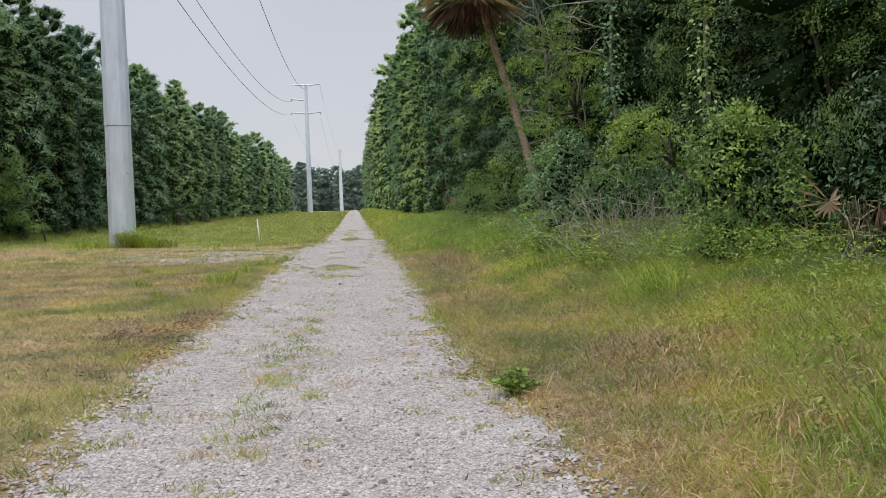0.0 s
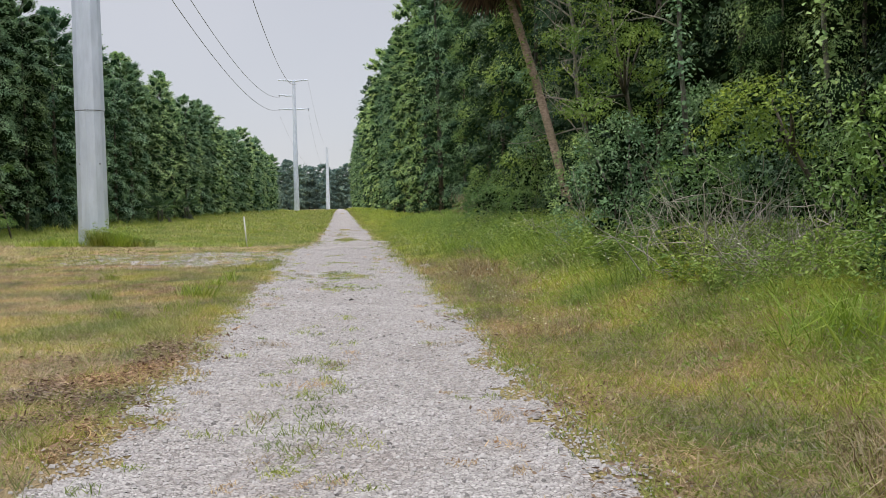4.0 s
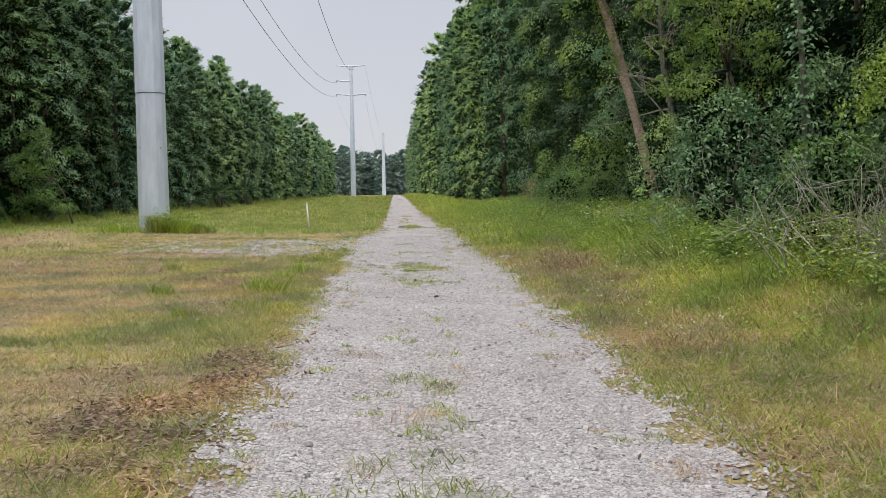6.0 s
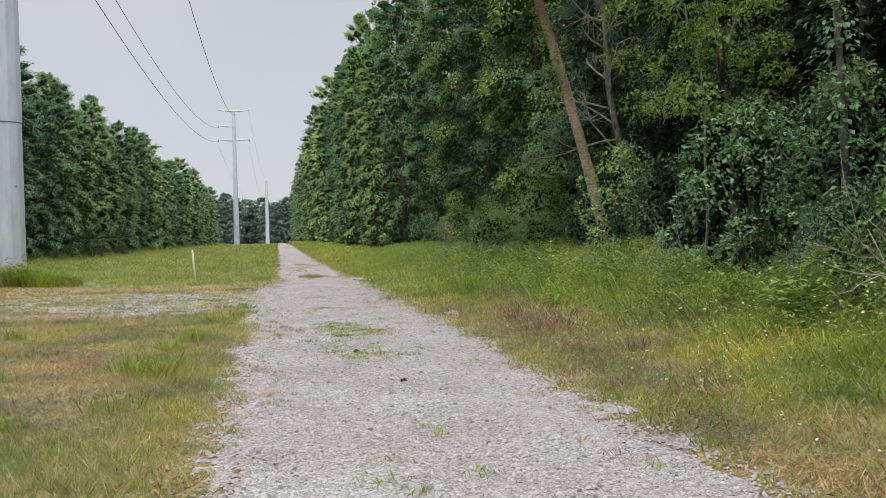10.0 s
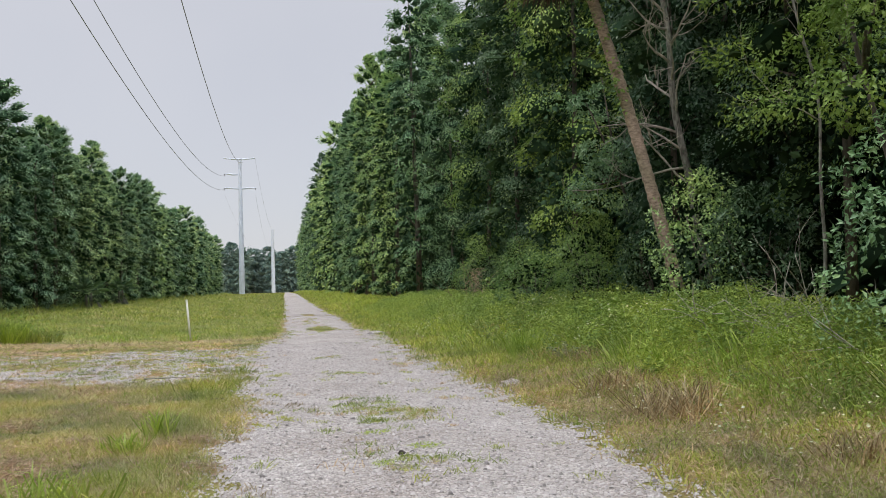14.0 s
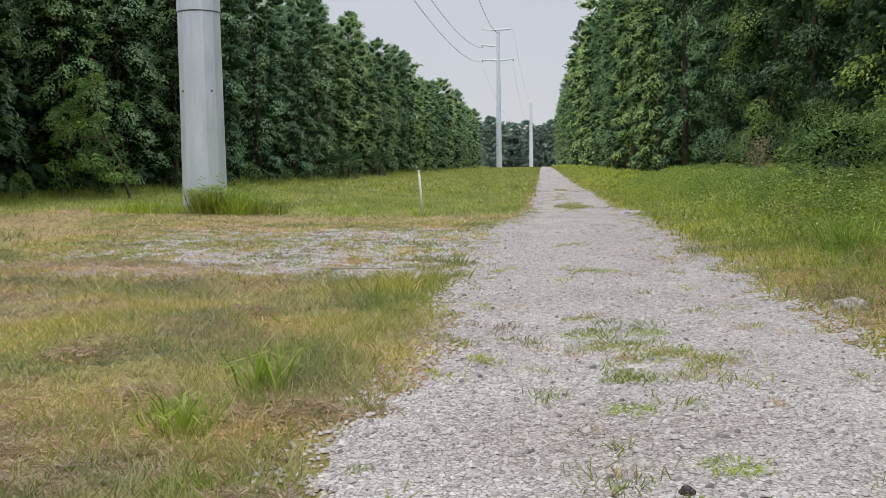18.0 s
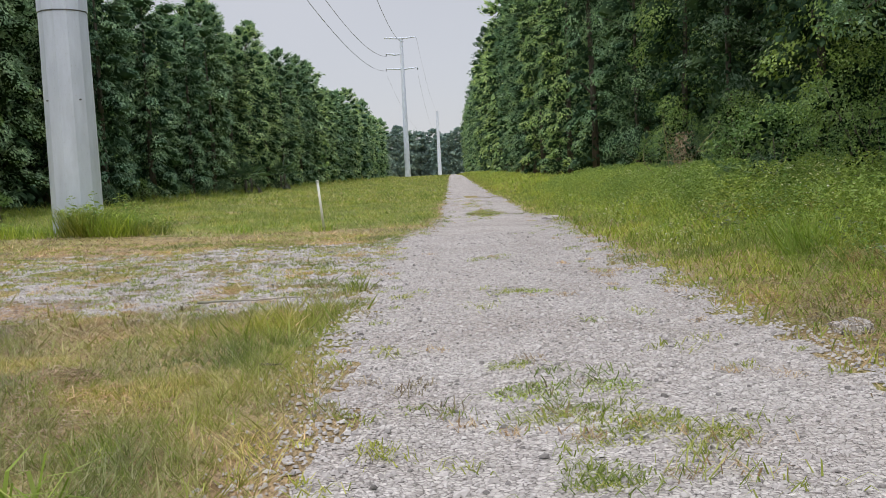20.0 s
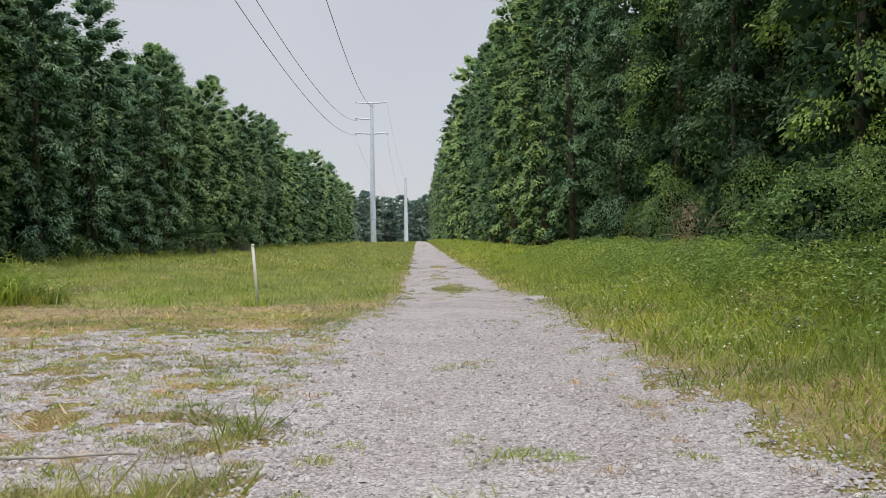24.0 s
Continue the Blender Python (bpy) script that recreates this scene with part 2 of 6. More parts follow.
def stone_material(name):
    m, t, b, out = nodes_of(name)
    geo = t.nodes.new("ShaderNodeNewGeometry")
    r = ramp_node(t, [(0.0, (0.20, 0.19, 0.185)), (0.05, (0.32, 0.305, 0.30)), (0.10, (0.48, 0.455, 0.45)), (0.6, (0.57, 0.54, 0.535)), (1.0, (0.66, 0.635, 0.63))])
    t.links.new(geo.outputs["Random Per Island"], r.inputs["Fac"])
    n = noise_node(t, place_node(t), 60.0, 3)
    rn = ramp_node(t, [(0.3, (0.85, 0.84, 0.83)), (0.7, (1.05, 1.05, 1.05))])
    t.links.new(n, rn.inputs["Fac"])
    t.links.new(mix_node(t, 1.0, r.outputs["Color"], rn.outputs["Color"], "MULTIPLY"), b.inputs["Base Color"])
    b.inputs["Roughness"].default_value = 0.9
    b.inputs["Specular IOR Level"].default_value = 0.25
    return m


STONE = stone_material("limestone_chips")


def ground_material(name, tan, mixed, green):
    """Thatch, soil and short turf: tan and green patches at two scales."""
    m, t, b, out = nodes_of(name)
    p = place_node(t)
    n1 = noise_node(t, p, 0.35, 5)
    n2 = noise_node(t, p, 3.5, 5)
    mp = t.nodes.new("ShaderNodeMapping")
    mp.inputs["Scale"].default_value = (1.0, 0.35, 1.0)
    mp.inputs["Rotation"].default_value = (0, 0, 0.6)
    t.links.new(p, mp.inputs["Vector"])
    n3 = noise_node(t, mp.outputs[0], 70.0, 5, 0.75)
    r1 = ramp_node(t, [(0.36, tan), (0.50, mixed), (0.66, green)])
    t.links.new(n1, r1.inputs["Fac"])
    r2 = ramp_node(t, [(0.3, (0.62, 0.56, 0.50)), (0.5, (1, 1, 1)), (0.72, (1.2, 1.12, 0.95))])
    t.links.new(n2, r2.inputs["Fac"])
    r3 = ramp_node(t, [(0.36, (0.32, 0.31, 0.28)), (0.5, (0.85, 0.85, 0.83)), (0.66, (1.3, 1.27, 1.2))])
    t.links.new(n3, r3.inputs["Fac"])
    col = mix_node(t, 1.0, r1.outputs["Color"], r2.outputs["Color"], "MULTIPLY")
    col = mix_node(t, 1.0, col, r3.outputs["Color"], "MULTIPLY")
    t.links.new(col, b.inputs["Base Color"])
    b.inputs["Roughness"].default_value = 0.95
    b.inputs["Specular IOR Level"].default_value = 0.1
    bump_node(t, n3, 0.8, 0.03, b)
    return m


GROUND = ground_material("turf_and_thatch", (0.500, 0.380, 0.255), (0.430, 0.370, 0.180), (0.320, 0.340, 0.110))
FIELD_TURF = ground_material("green_mown_turf", (0.330, 0.350, 0.120), (0.270, 0.330, 0.085), (0.210, 0.290, 0.060))


def metal_material(name, dark, light, metallic=0.35, rough=0.55):
    m, t, b, out = nodes_of(name)
    mp = t.nodes.new("ShaderNodeMapping")
    mp.inputs["Scale"].default_value = (1, 1, 0.25)
    t.links.new(place_node(t), mp.inputs["Vector"])
    n = noise_node(t, mp.outputs[0], 3.0, 6, 0.6)
    r = ramp_node(t, [(0.35, dark), (0.65, light)])
    t.links.new(n, r.inputs["Fac"])
    spots = noise_node(t, place_node(t), 30.0, 4)
    rs = ramp_node(t, [(0.25, (0.82, 0.80, 0.78)), (0.4, (1, 1, 1))])
    t.links.new(spots, rs.inputs["Fac"])
    t.links.new(mix_node(t, 1.0, r.outputs["Color"], rs.outputs["Color"], "MULTIPLY"), b.inputs["Base Color"])
    b.inputs["Metallic"].default_value, b.inputs["Roughness"].default_value = metallic, rough
    bump_node(t, spots, 0.1, 0.005, b)
    return m


STEEL = metal_material("galvanised_steel", (0.54, 0.60, 0.70), (0.67, 0.735, 0.85), 0.1, 0.6)
STEEL_DARK = metal_material("weathered_steel_joint", (0.10, 0.11, 0.12), (0.20, 0.21, 0.22), 0.2, 0.7)
WIRE = metal_material("aluminium_conductor", (0.16, 0.16, 0.17), (0.26, 0.26, 0.27), 0.3, 0.6)
INSULATOR = metal_material("grey_insulator", (0.28, 0.29, 0.31), (0.40, 0.41, 0.43), 0.0, 0.4)
PLASTIC = metal_material("white_marker_paint", (0.66, 0.66, 0.62), (0.82, 0.82, 0.79), 0.0, 0.5)


# ---- mesh helpers ----
def mesh_np(name, verts, tris=None, quads=None, mat=None, smooth=False):
    me = bpy.data.meshes.new(name)
    verts = np.asarray(verts, dtype=np.float32)
    nt = 0 if tris is None else len(tris)
    nq = 0 if quads is None else len(quads)
    loops = np.concatenate([np.asarray(a, dtype=np.int32).ravel() for a in (tris, quads) if a is not None and len(a)])
    starts = np.concatenate([np.arange(nt) * 3, nt * 3 + np.arange(nq) * 4]).astype(np.int32)
    me.vertices.add(len(verts))
    me.vertices.foreach_set("co", verts.ravel())
    me.loops.add(len(loops))
    me.loops.foreach_set("vertex_index", loops)
    me.polygons.add(nt + nq)
    me.polygons.foreach_set("loop_start", starts)
    me.polygons.foreach_set("use_smooth", np.full(nt + nq, smooth, dtype=bool))
    me.update(calc_edges=True)
    me.validate()
    if mat:
        me.materials.append(mat)
    return me


def part(name, me, parent, label=""):
    ob = new(name, me)
    ob.parent = parent
    return tagged(ob, label)


def joined(pieces):
    """One vertex list and face list out of several (verts, faces)."""
    vs, fs, k = [], [], 0
    for v, f in pieces:
        vs.append(np.asarray(v))
        fs.append(np.asarray(f) + k)
        k += len(v)
    return np.concatenate(vs), np.concatenate(fs)


def tube(points, radii, sides=8, cap=True):
    """A round bar along points: (verts, quads)."""
    pts = np.asarray(points, dtype=float)
    n = len(pts)
    tang = np.gradient(pts, axis=0)
    tang /= np.linalg.norm(tang, axis=1)[:, None] + 1e-9
    ref = np.where(np.abs(tang[:, 2:3]) > 0.9, np.array([[1.0, 0, 0]]), np.array([[0, 0, 1.0]]))
    a = np.cross(tang, ref)
    a /= np.linalg.norm(a, axis=1)[:, None]
    b = np.cross(tang, a)
    ang = np.linspace(0, 2 * np.pi, sides, endpoint=False)
    ring = a[:, None, :] * np.cos(ang)[None, :, None] + b[:, None, :] * np.sin(ang)[None, :, None]
    v = (pts[:, None, :] + ring * np.asarray(radii, dtype=float)[:, None, None]).reshape(-1, 3)
    i = np.arange(n - 1)[:, None] * sides
    j = np.arange(sides)[None, :]
    k = (np.arange(sides)[None, :] + 1) % sides
    q = np.stack([i + j, i + k, i + sides + k, i + sides + j], axis=-1).reshape(-1, 4)
    if cap:
        c0, c1 = len(v), len(v) + 1
        v = np.concatenate([v, pts[:1], pts[-1:]])
        e = (n - 1) * sides
        top = [[e + s, e + (s + 1) % sides, e + (s + 2) % sides, c1] for s in range(0, sides, 2)]
        bot = [[(s + 2) % sides, (s + 1) % sides, s, c0] for s in range(0, sides, 2)]
        q = np.concatenate([q, np.array(top), np.array(bot)])
    return v, q


def leaves_np(base, axis, normal, length, width, fold=0.12):
    """Folded pointed leaves, two triangles each: (verts, tris)."""
    n = len(base)
    axis = axis / (np.linalg.norm(axis, axis=1)[:, None] + 1e-9)
    side = np.cross(axis, normal)
    side /= np.linalg.norm(side, axis=1)[:, None] + 1e-9
    up = np.cross(side, axis)
    L, W = np.asarray(length)[:, None], np.asarray(width)[:, None]
    mid = base + axis * L * 0.45 + up * L * fold
    v = np.stack([base, mid + side * W * 0.5, base + axis * L, mid - side * W * 0.5], axis=1).reshape(-1, 3)
    k = np.arange(n)[:, None] * 4
    t = np.concatenate([k + np.array([[0, 1, 2]]), k + np.array([[0, 2, 3]])], axis=1).reshape(-1, 3)
    return v, t


def grid_noise(x, y, scale, seed):
    """Smooth value noise in 0..1 over the plan, two octaves."""
    total = 0
    for o, amp in ((1.0, 0.65), (2.3, 0.35)):
        u, w = np.asarray(x) * o / scale + seed * 17.3, np.asarray(y) * o / scale + seed * 5.7
        iu, iw = np.floor(u), np.floor(w)
        fu, fw = u - iu, w - iw
        fu, fw = fu * fu * (3 - 2 * fu), fw * fw * (3 - 2 * fw)

        def corner(a, b):
            s = np.sin(a * 127.1 + b * 311.7 + seed * 74.7) * 43758.5453
            return s - np.floor(s)
        top = corner(iu, iw) * (1 - fu) + corner(iu + 1, iw) * fu
        bot = corner(iu, iw + 1) * (1 - fu) + corner(iu + 1, iw + 1) * fu
        total = total + amp * (top * (1 - fw) + bot * fw)
    return total


def smooth01(a, b, x):
    u = np.clip((np.asarray(x) - a) / (b - a), 0, 1)
    return u * u * (3 - 2 * u)


def blades_np(x, y, z, height, width, lean, rng, tall=False):
    """Grass blades: one triangle when short, a bent three-triangle strip when tall."""
    n = len(x)
    p = np.stack([x, y, z], axis=-1)
    a, b = rng.uniform(0, 2 * np.pi, n), rng.uniform(0, 2 * np.pi, n)
    side = np.stack([np.cos(a), np.sin(a), 0 * a], axis=-1) * (np.asarray(width) * 0.5)[:, None]
    over = np.stack([np.cos(b), np.sin(b), 0 * b], axis=-1) * (np.asarray(lean) * height)[:, None]
    up = np.stack([0 * a, 0 * a, height], axis=-1)
    if not tall:
        v = np.stack([p - side, p + side, p + up + over], axis=1).reshape(-1, 3)
        return v, (np.arange(n)[:, None] * 3 + np.array([[0, 1, 2]]))
    mid = p + up * 0.62 + over * 0.35
    tip = p + up * (1 - 0.35 * np.asarray(lean))[:, None] + over
    v = np.stack([p - side, p + side, mid - side * 0.7, mid + side * 0.7, tip], axis=1).reshape(-1, 3)
    t = np.arange(n)[:, None, None] * 5 + np.array([[[0, 1, 3], [0, 3, 2], [2, 3, 4]]])
    return v, t.reshape(-1, 3)


def grass_object(name, label, pieces, mat):
    v, t = joined(pieces)
    ob = new(name, mesh_np(name, v, tris=t, mat=mat))
    return tagged(ob, label, "grass", kind="stuff")


# ---- the plan: a straight gravel track along y, mown ground on its west, rough verge and woods on its east ----
ROAD_W, ROAD_E = -1.62, 1.17
FIELD_TREES, WOOD_EDGE = -17.5, 6.2


def ground_z(x, y):
    x, y = np.asarray(x, dtype=float), np.asarray(y, dtype=float)
    bank = 0.42 * smooth01(1.9, 5.7, x)
    rise = 0.8 * smooth01(55, 210, y) + 0.25 * smooth01(-5, -11, x) * smooth01(34, 44, y) * (1 - smooth01(55, 210, y))
    lumps = (grid_noise(x, y, 2.2, 3) - 0.5) * 0.09 * (smooth01(1.7, 3.0, x) + smooth01(-2.0, -3.2, x))
    ruts = -0.03 * np.exp(-((x + 0.85) / 0.3) ** 2) - 0.03 * np.exp(-((x - 0.75) / 0.3) ** 2)
    return bank + rise + lumps + ruts


def road_edges(y):
    y = np.asarray(y, dtype=float)
    w = ROAD_W + (grid_noise(y, y * 0, 2.5, 5) - 0.5) * 0.5 + 0.40 * smooth01(37.5, 40.0, y) - 0.25 * smooth01(26, 32, y) * (1 - smooth01(35.5, 37.8, y))
    e = ROAD_E + (grid_noise(y, y * 0, 2.0, 9) - 0.5) * 0.4 + 0.10 * np.sin(y * 0.35)
    return w, e


def apron(x, y):
    """How much gravel shows on the side patch west of the track, 0 to 1."""
    m = smooth01(26.8, 28.3, y) * (1 - smooth01(34.9, 37.2, y)) * smooth01(-11.5, -5.0, x) * (0.75 + 0.25 * smooth01(-4.5, -2.0, x))
    return m * (0.35 + 0.65 * smooth01(0.28, 0.55, grid_noise(x, y, 0.45, 21)))


def sheet(name, x0, x1, y0, y1, step, lift, mat, keep=None):
    xs, ys = np.arange(x0, x1 + step / 2, step), np.arange(y0, y1 + step / 2, step)
    X, Y = np.meshgrid(xs, ys)
    Z = ground_z(X, Y) + lift
    v = np.stack([X, Y, Z], axis=-1).reshape(-1, 3)
    nx = len(xs)
    i = (np.arange(len(ys) - 1)[:, None] * nx + np.arange(nx - 1)[None, :]).ravel()
    q = np.stack([i, i + 1, i + nx + 1, i + nx], axis=1)
    if keep is not None:
        c = v[q].mean(axis=1)
        q = q[keep(c[:, 0], c[:, 1])]
        used, inv = np.unique(q.ravel(), return_inverse=True)
        v, q = v[used], inv.reshape(-1, 4)
        v = v + np.stack([grid_noise(v[:, 0], v[:, 1], step * 1.3, 91) - 0.5, grid_noise(v[:, 0], v[:, 1], step * 1.3, 92) - 0.5, 0 * v[:, 0]], axis=-1) * step * 1.1
        v[:, 2] = ground_z(v[:, 0], v[:, 1]) + lift
    return mesh_np(name, v, quads=q, mat=mat, smooth=True)


def build_ground():
    """One sheet: close cells where the walk is, wide ones out to the horizon."""
    xs = np.concatenate([[-3000, -1200, -500, -200, -100, -60, -40], np.arange(-30, -12, 1.0), np.arange(-12, -2.8, 0.2), np.arange(-2.8, 2.7, 0.125), np.arange(2.75, 9, 0.25), np.arange(9, 30, 1.5), [40, 60, 100, 200, 500, 1200, 3000]])
    ys = np.concatenate([[-3000, -1000, -300, -100, -50, -20], np.arange(-10, 0, 0.5), np.arange(0, 44, 0.2), np.arange(44, 60, 0.5), np.arange(60, 200, 4.0), np.arange(200, 520, 20.0), [600, 800, 1200, 2000, 4000]])
    X, Y = np.meshgrid(xs, ys)
    v = np.stack([X, Y, ground_z(X, Y)], axis=-1).reshape(-1, 3)
    nx = len(xs)
    i = (np.arange(len(ys) - 1)[:, None] * nx + np.arange(nx - 1)[None, :]).ravel()
    q = np.stack([i, i + 1, i + nx + 1, i + nx], axis=1)
    ob = new("ground", mesh_np("ground", v, quads=q, mat=GROUND, smooth=True))
    return tagged(ob, "flat mown grassland with tan thatch and green turf", "ground", kind="structure")


build_ground()


def on_road(x, y):
    w, e = road_edges(y)
    ragged = (grid_noise(x, y, 0.35, 31) - 0.5) * 0.5
    return (x > w + ragged) & (x < e + ragged)


road = new("gravel_road", sheet("gravel_road", -2.6, 2.4, -6, 62, 0.12, 0.005, GRAVEL, on_road))
tagged(road, "straight pale limestone gravel track with two wheel lines", "road", kind="structure")
far_road = new("gravel_road", sheet("gravel_road_far", -1.5, 1.5, 62, 496, 0.3, 0.02, GRAVEL,
               lambda x, y: (np.abs(x) < 1.15 + 0.5 * (grid_noise(x, y, 1.5, 33) - 0.5)) & (np.abs(x) > 0.5 * (grid_noise(x * 0.2, y, 5.0, 35) - 0.42))))
tagged(far_road, "distant stretch of the pale gravel track", "road", kind="structure")
patch = new("gravel_patch", sheet("gravel_patch", -11, -1.2, 27, 38.5, 0.065, 0.004, GRAVEL,
            lambda x, y: apron(x, y) > 0.20 + 0.62 * grid_noise(x, y, 0.32, 41)))
tagged(patch, "thin patch of pale gravel with grass growing through", "gravel", kind="structure")
turf = new("mown_field", sheet("mown_field", -18, -0.9, 39, 262, 0.5, 0.006, FIELD_TURF,
           lambda x, y: (y > 40.5 + 2.5 * (grid_noise(x, y, 3.0, 37) - 0.5)) & (x < road_edges(y)[0] - 0.2) & (grid_noise(x, y, 2.4, 39) > 0.24)))
tagged(turf, "wide green mown field beside the track", "field", kind="structure")


# ---- trees ----
def clump_leaves(rng, centres, radii, outward, per, leaf, droop, flat=0.75):
    """Leaves over the skin of rounded clumps; outward: which way each clump faces."""
    n = len(centres) * per
    ci = np.repeat(np.arange(len(centres)), per)
    d = rng.normal(0, 1, (n, 3)) + outward[ci] * 0.75 + np.array([[0, 0, 0.55]])
    d /= np.linalg.norm(d, axis=1)[:, None]
    rad = radii[ci] * (0.72 + 0.42 * rng.uniform(0, 1, n))
    # each clump breaks up into sprays that poke out of it
    lobes = rng.normal(0, 1, (len(centres), 6, 3))
    lobes /= np.linalg.norm(lobes, axis=2)[:, :, None]
    near = (lobes[ci] * d[:, None, :]).sum(axis=2).max(axis=1)
    rad *= 0.78 + 0.42 * np.clip(near, 0, 1) ** 3
    pos = centres[ci] + d * rad[:, None] * np.array([[1, 1, flat]])
    pos[:, 2] -= droop * 0.25 * rad * np.hypot(d[:, 0], d[:, 1])
    axis = d * 0.55 + rng.normal(0, 0.55, (n, 3))
    axis[:, 2] -= droop
    normal = d * 0.95 + np.array([[0, 0, 0.45]]) + rng.normal(0, 0.22, (n, 3))
    ln = leaf * rng.uniform(0.6, 1.35, n)
    pos[:, 2] = np.maximum(pos[:, 2], 0.04)
    return leaves_np(pos, axis, normal, ln, ln * rng.uniform(0.40, 0.60, n))


def crown_np(rng, height, radius, low, clumps, per, leaf, droop=0.35, top_round=0.4, clump_size=0.24, flat=0.75):
    """A crown of leafy clumps round an upright stem, (verts, tris), and the clumps' centres and sizes."""
    u = low + (1 - low) * (np.arange(clumps) + rng.uniform(0, 1, clumps)) / clumps
    az = np.arange(clumps) * 2.39996 + rng.uniform(-0.5, 0.5, clumps)
    prof = np.where(u > 1 - top_round, np.sqrt(np.clip(1 - ((u - 1 + top_round) / top_round) ** 2, 0.0, 1)), 0.80 + 0.20 * np.clip(u / (1 - top_round), 0, 1))
    lump = 0.88 + 0.36 * np.sin(az * 2 + u * 9 + rng.uniform(0, 6)) * np.cos(u * 10 + az)
    rc = radius * clump_size * rng.uniform(0.65, 1.4, clumps)
    reach = np.maximum(radius * prof * lump * rng.uniform(0.70, 1.14, clumps) - rc * 0.5, 0.03 * radius)
    out = np.stack([np.cos(az), np.sin(az), 0 * az], axis=-1)
    centres = out * reach[:, None]
    centres[:, 2] = u * height
    v1, t1 = clump_leaves(rng, centres, rc, out, per, leaf, droop, flat)
    return v1, t1, centres, rc


def boughs_np(rng, height, radius, low, boughs, per, leaf, droop=0.5, top_round=0.4, breadth=0.38, thick=0.26, reach=0.50):
    """A crown of leafy boughs that reach out from an upright stem and hang at their tips.
    Gives the leaves (verts, tris), the shade-filling lump of each bough (verts, tris) and the bough tips."""
    u = low + (1 - low) * ((np.arange(boughs) + rng.uniform(0, 1, boughs)) / boughs) ** 0.88
    az = np.arange(boughs) * 2.39996 + rng.uniform(-0.6, 0.6, boughs)
    prof = np.where(u > 1 - top_round, np.sqrt(np.clip(1 - ((u - 1 + top_round) / top_round) ** 2, 0.0, 1)), 0.84 + 0.16 * np.clip(u / (1 - top_round), 0, 1))
    length = np.maximum(radius * prof * rng.uniform(0.74, 1.18, boughs), 0.24 * radius)
    tilt = droop * rng.uniform(0.3, 1.1, boughs) - 1.45 * np.clip((u - 0.62) / 0.38, 0, 1)
    way = np.stack([np.cos(az), np.sin(az), 0 * az], axis=-1)
    side = np.stack([-np.sin(az), np.cos(az), 0 * az], axis=-1)
    up = np.array([[0, 0, 1.0]])
    e1 = way * np.cos(tilt)[:, None] - up * np.sin(tilt)[:, None]
    e3 = way * np.sin(tilt)[:, None] + up * np.cos(tilt)[:, None]
    half = np.stack([reach * length, breadth * length * rng.uniform(0.8, 1.3, boughs), thick * length * rng.uniform(0.8, 1.25, boughs)], axis=-1)
    centre = e1 * ((1.06 - reach) * length)[:, None]
    centre[:, 2] += u * height + 0.25 * length
    n = boughs * per
    i = np.repeat(np.arange(boughs), per)
    d = rng.normal(0, 1, (n, 3)) + np.array([[0.40, 0, 0.62]])
    d /= np.linalg.norm(d, axis=1)[:, None]
    # the outline of a bough is cut into fingers, its skin is ragged
    finger = 0.90 + (0.30 if leaf < 0.08 else 0.14) * np.sin(np.arctan2(d[:, 1], d[:, 0]) * 6 + rng.uniform(0, 6, boughs)[i]) * (1 - np.abs(d[:, 2]))
    local = d * half[i] * (finger * (0.82 + 0.46 * rng.uniform(0, 1, n) ** 2.4))[:, None]
    pos = centre[i] + e1[i] * local[:, :1] + side[i] * local[:, 1:2] + e3[i] * local[:, 2:]
    pos[:, 2] -= 0.16 * local[:, 1] ** 2 / half[i, 1]
    nd = d / half[i]
    nd /= np.linalg.norm(nd, axis=1)[:, None]
    normal = e1[i] * nd[:, :1] + side[i] * nd[:, 1:2] + e3[i] * nd[:, 2:] + up * 0.25 + rng.normal(0, 0.20, (n, 3))
    axis = e1[i] * 0.7 + side[i] * (0.8 * d[:, 1:2]) - up * 0.35 + rng.normal(0, 0.32, (n, 3))
    pos[:, 2] = np.maximum(pos[:, 2], 0.05)
    ln = leaf * rng.uniform(0.65, 1.3, n)
    v, t = leaves_np(pos, axis, normal, ln, ln * rng.uniform(0.42, 0.62, n))
    mv, mt = masses_np(rng, np.zeros((boughs, 3)), np.ones(boughs), 1.0)
    mi = np.repeat(np.arange(boughs), 12)
    ml = mv * half[mi] * (0.62 if leaf < 0.13 else 0.80)
    mv = centre[mi] + e1[mi] * ml[:, :1] + side[mi] * ml[:, 1:2] + e3[mi] * ml[:, 2:]
    mv[:, 2] = np.maximum(mv[:, 2], 0.02)
    return v, t, mv, mt, centre + e1 * half[:, :1] * 0.5


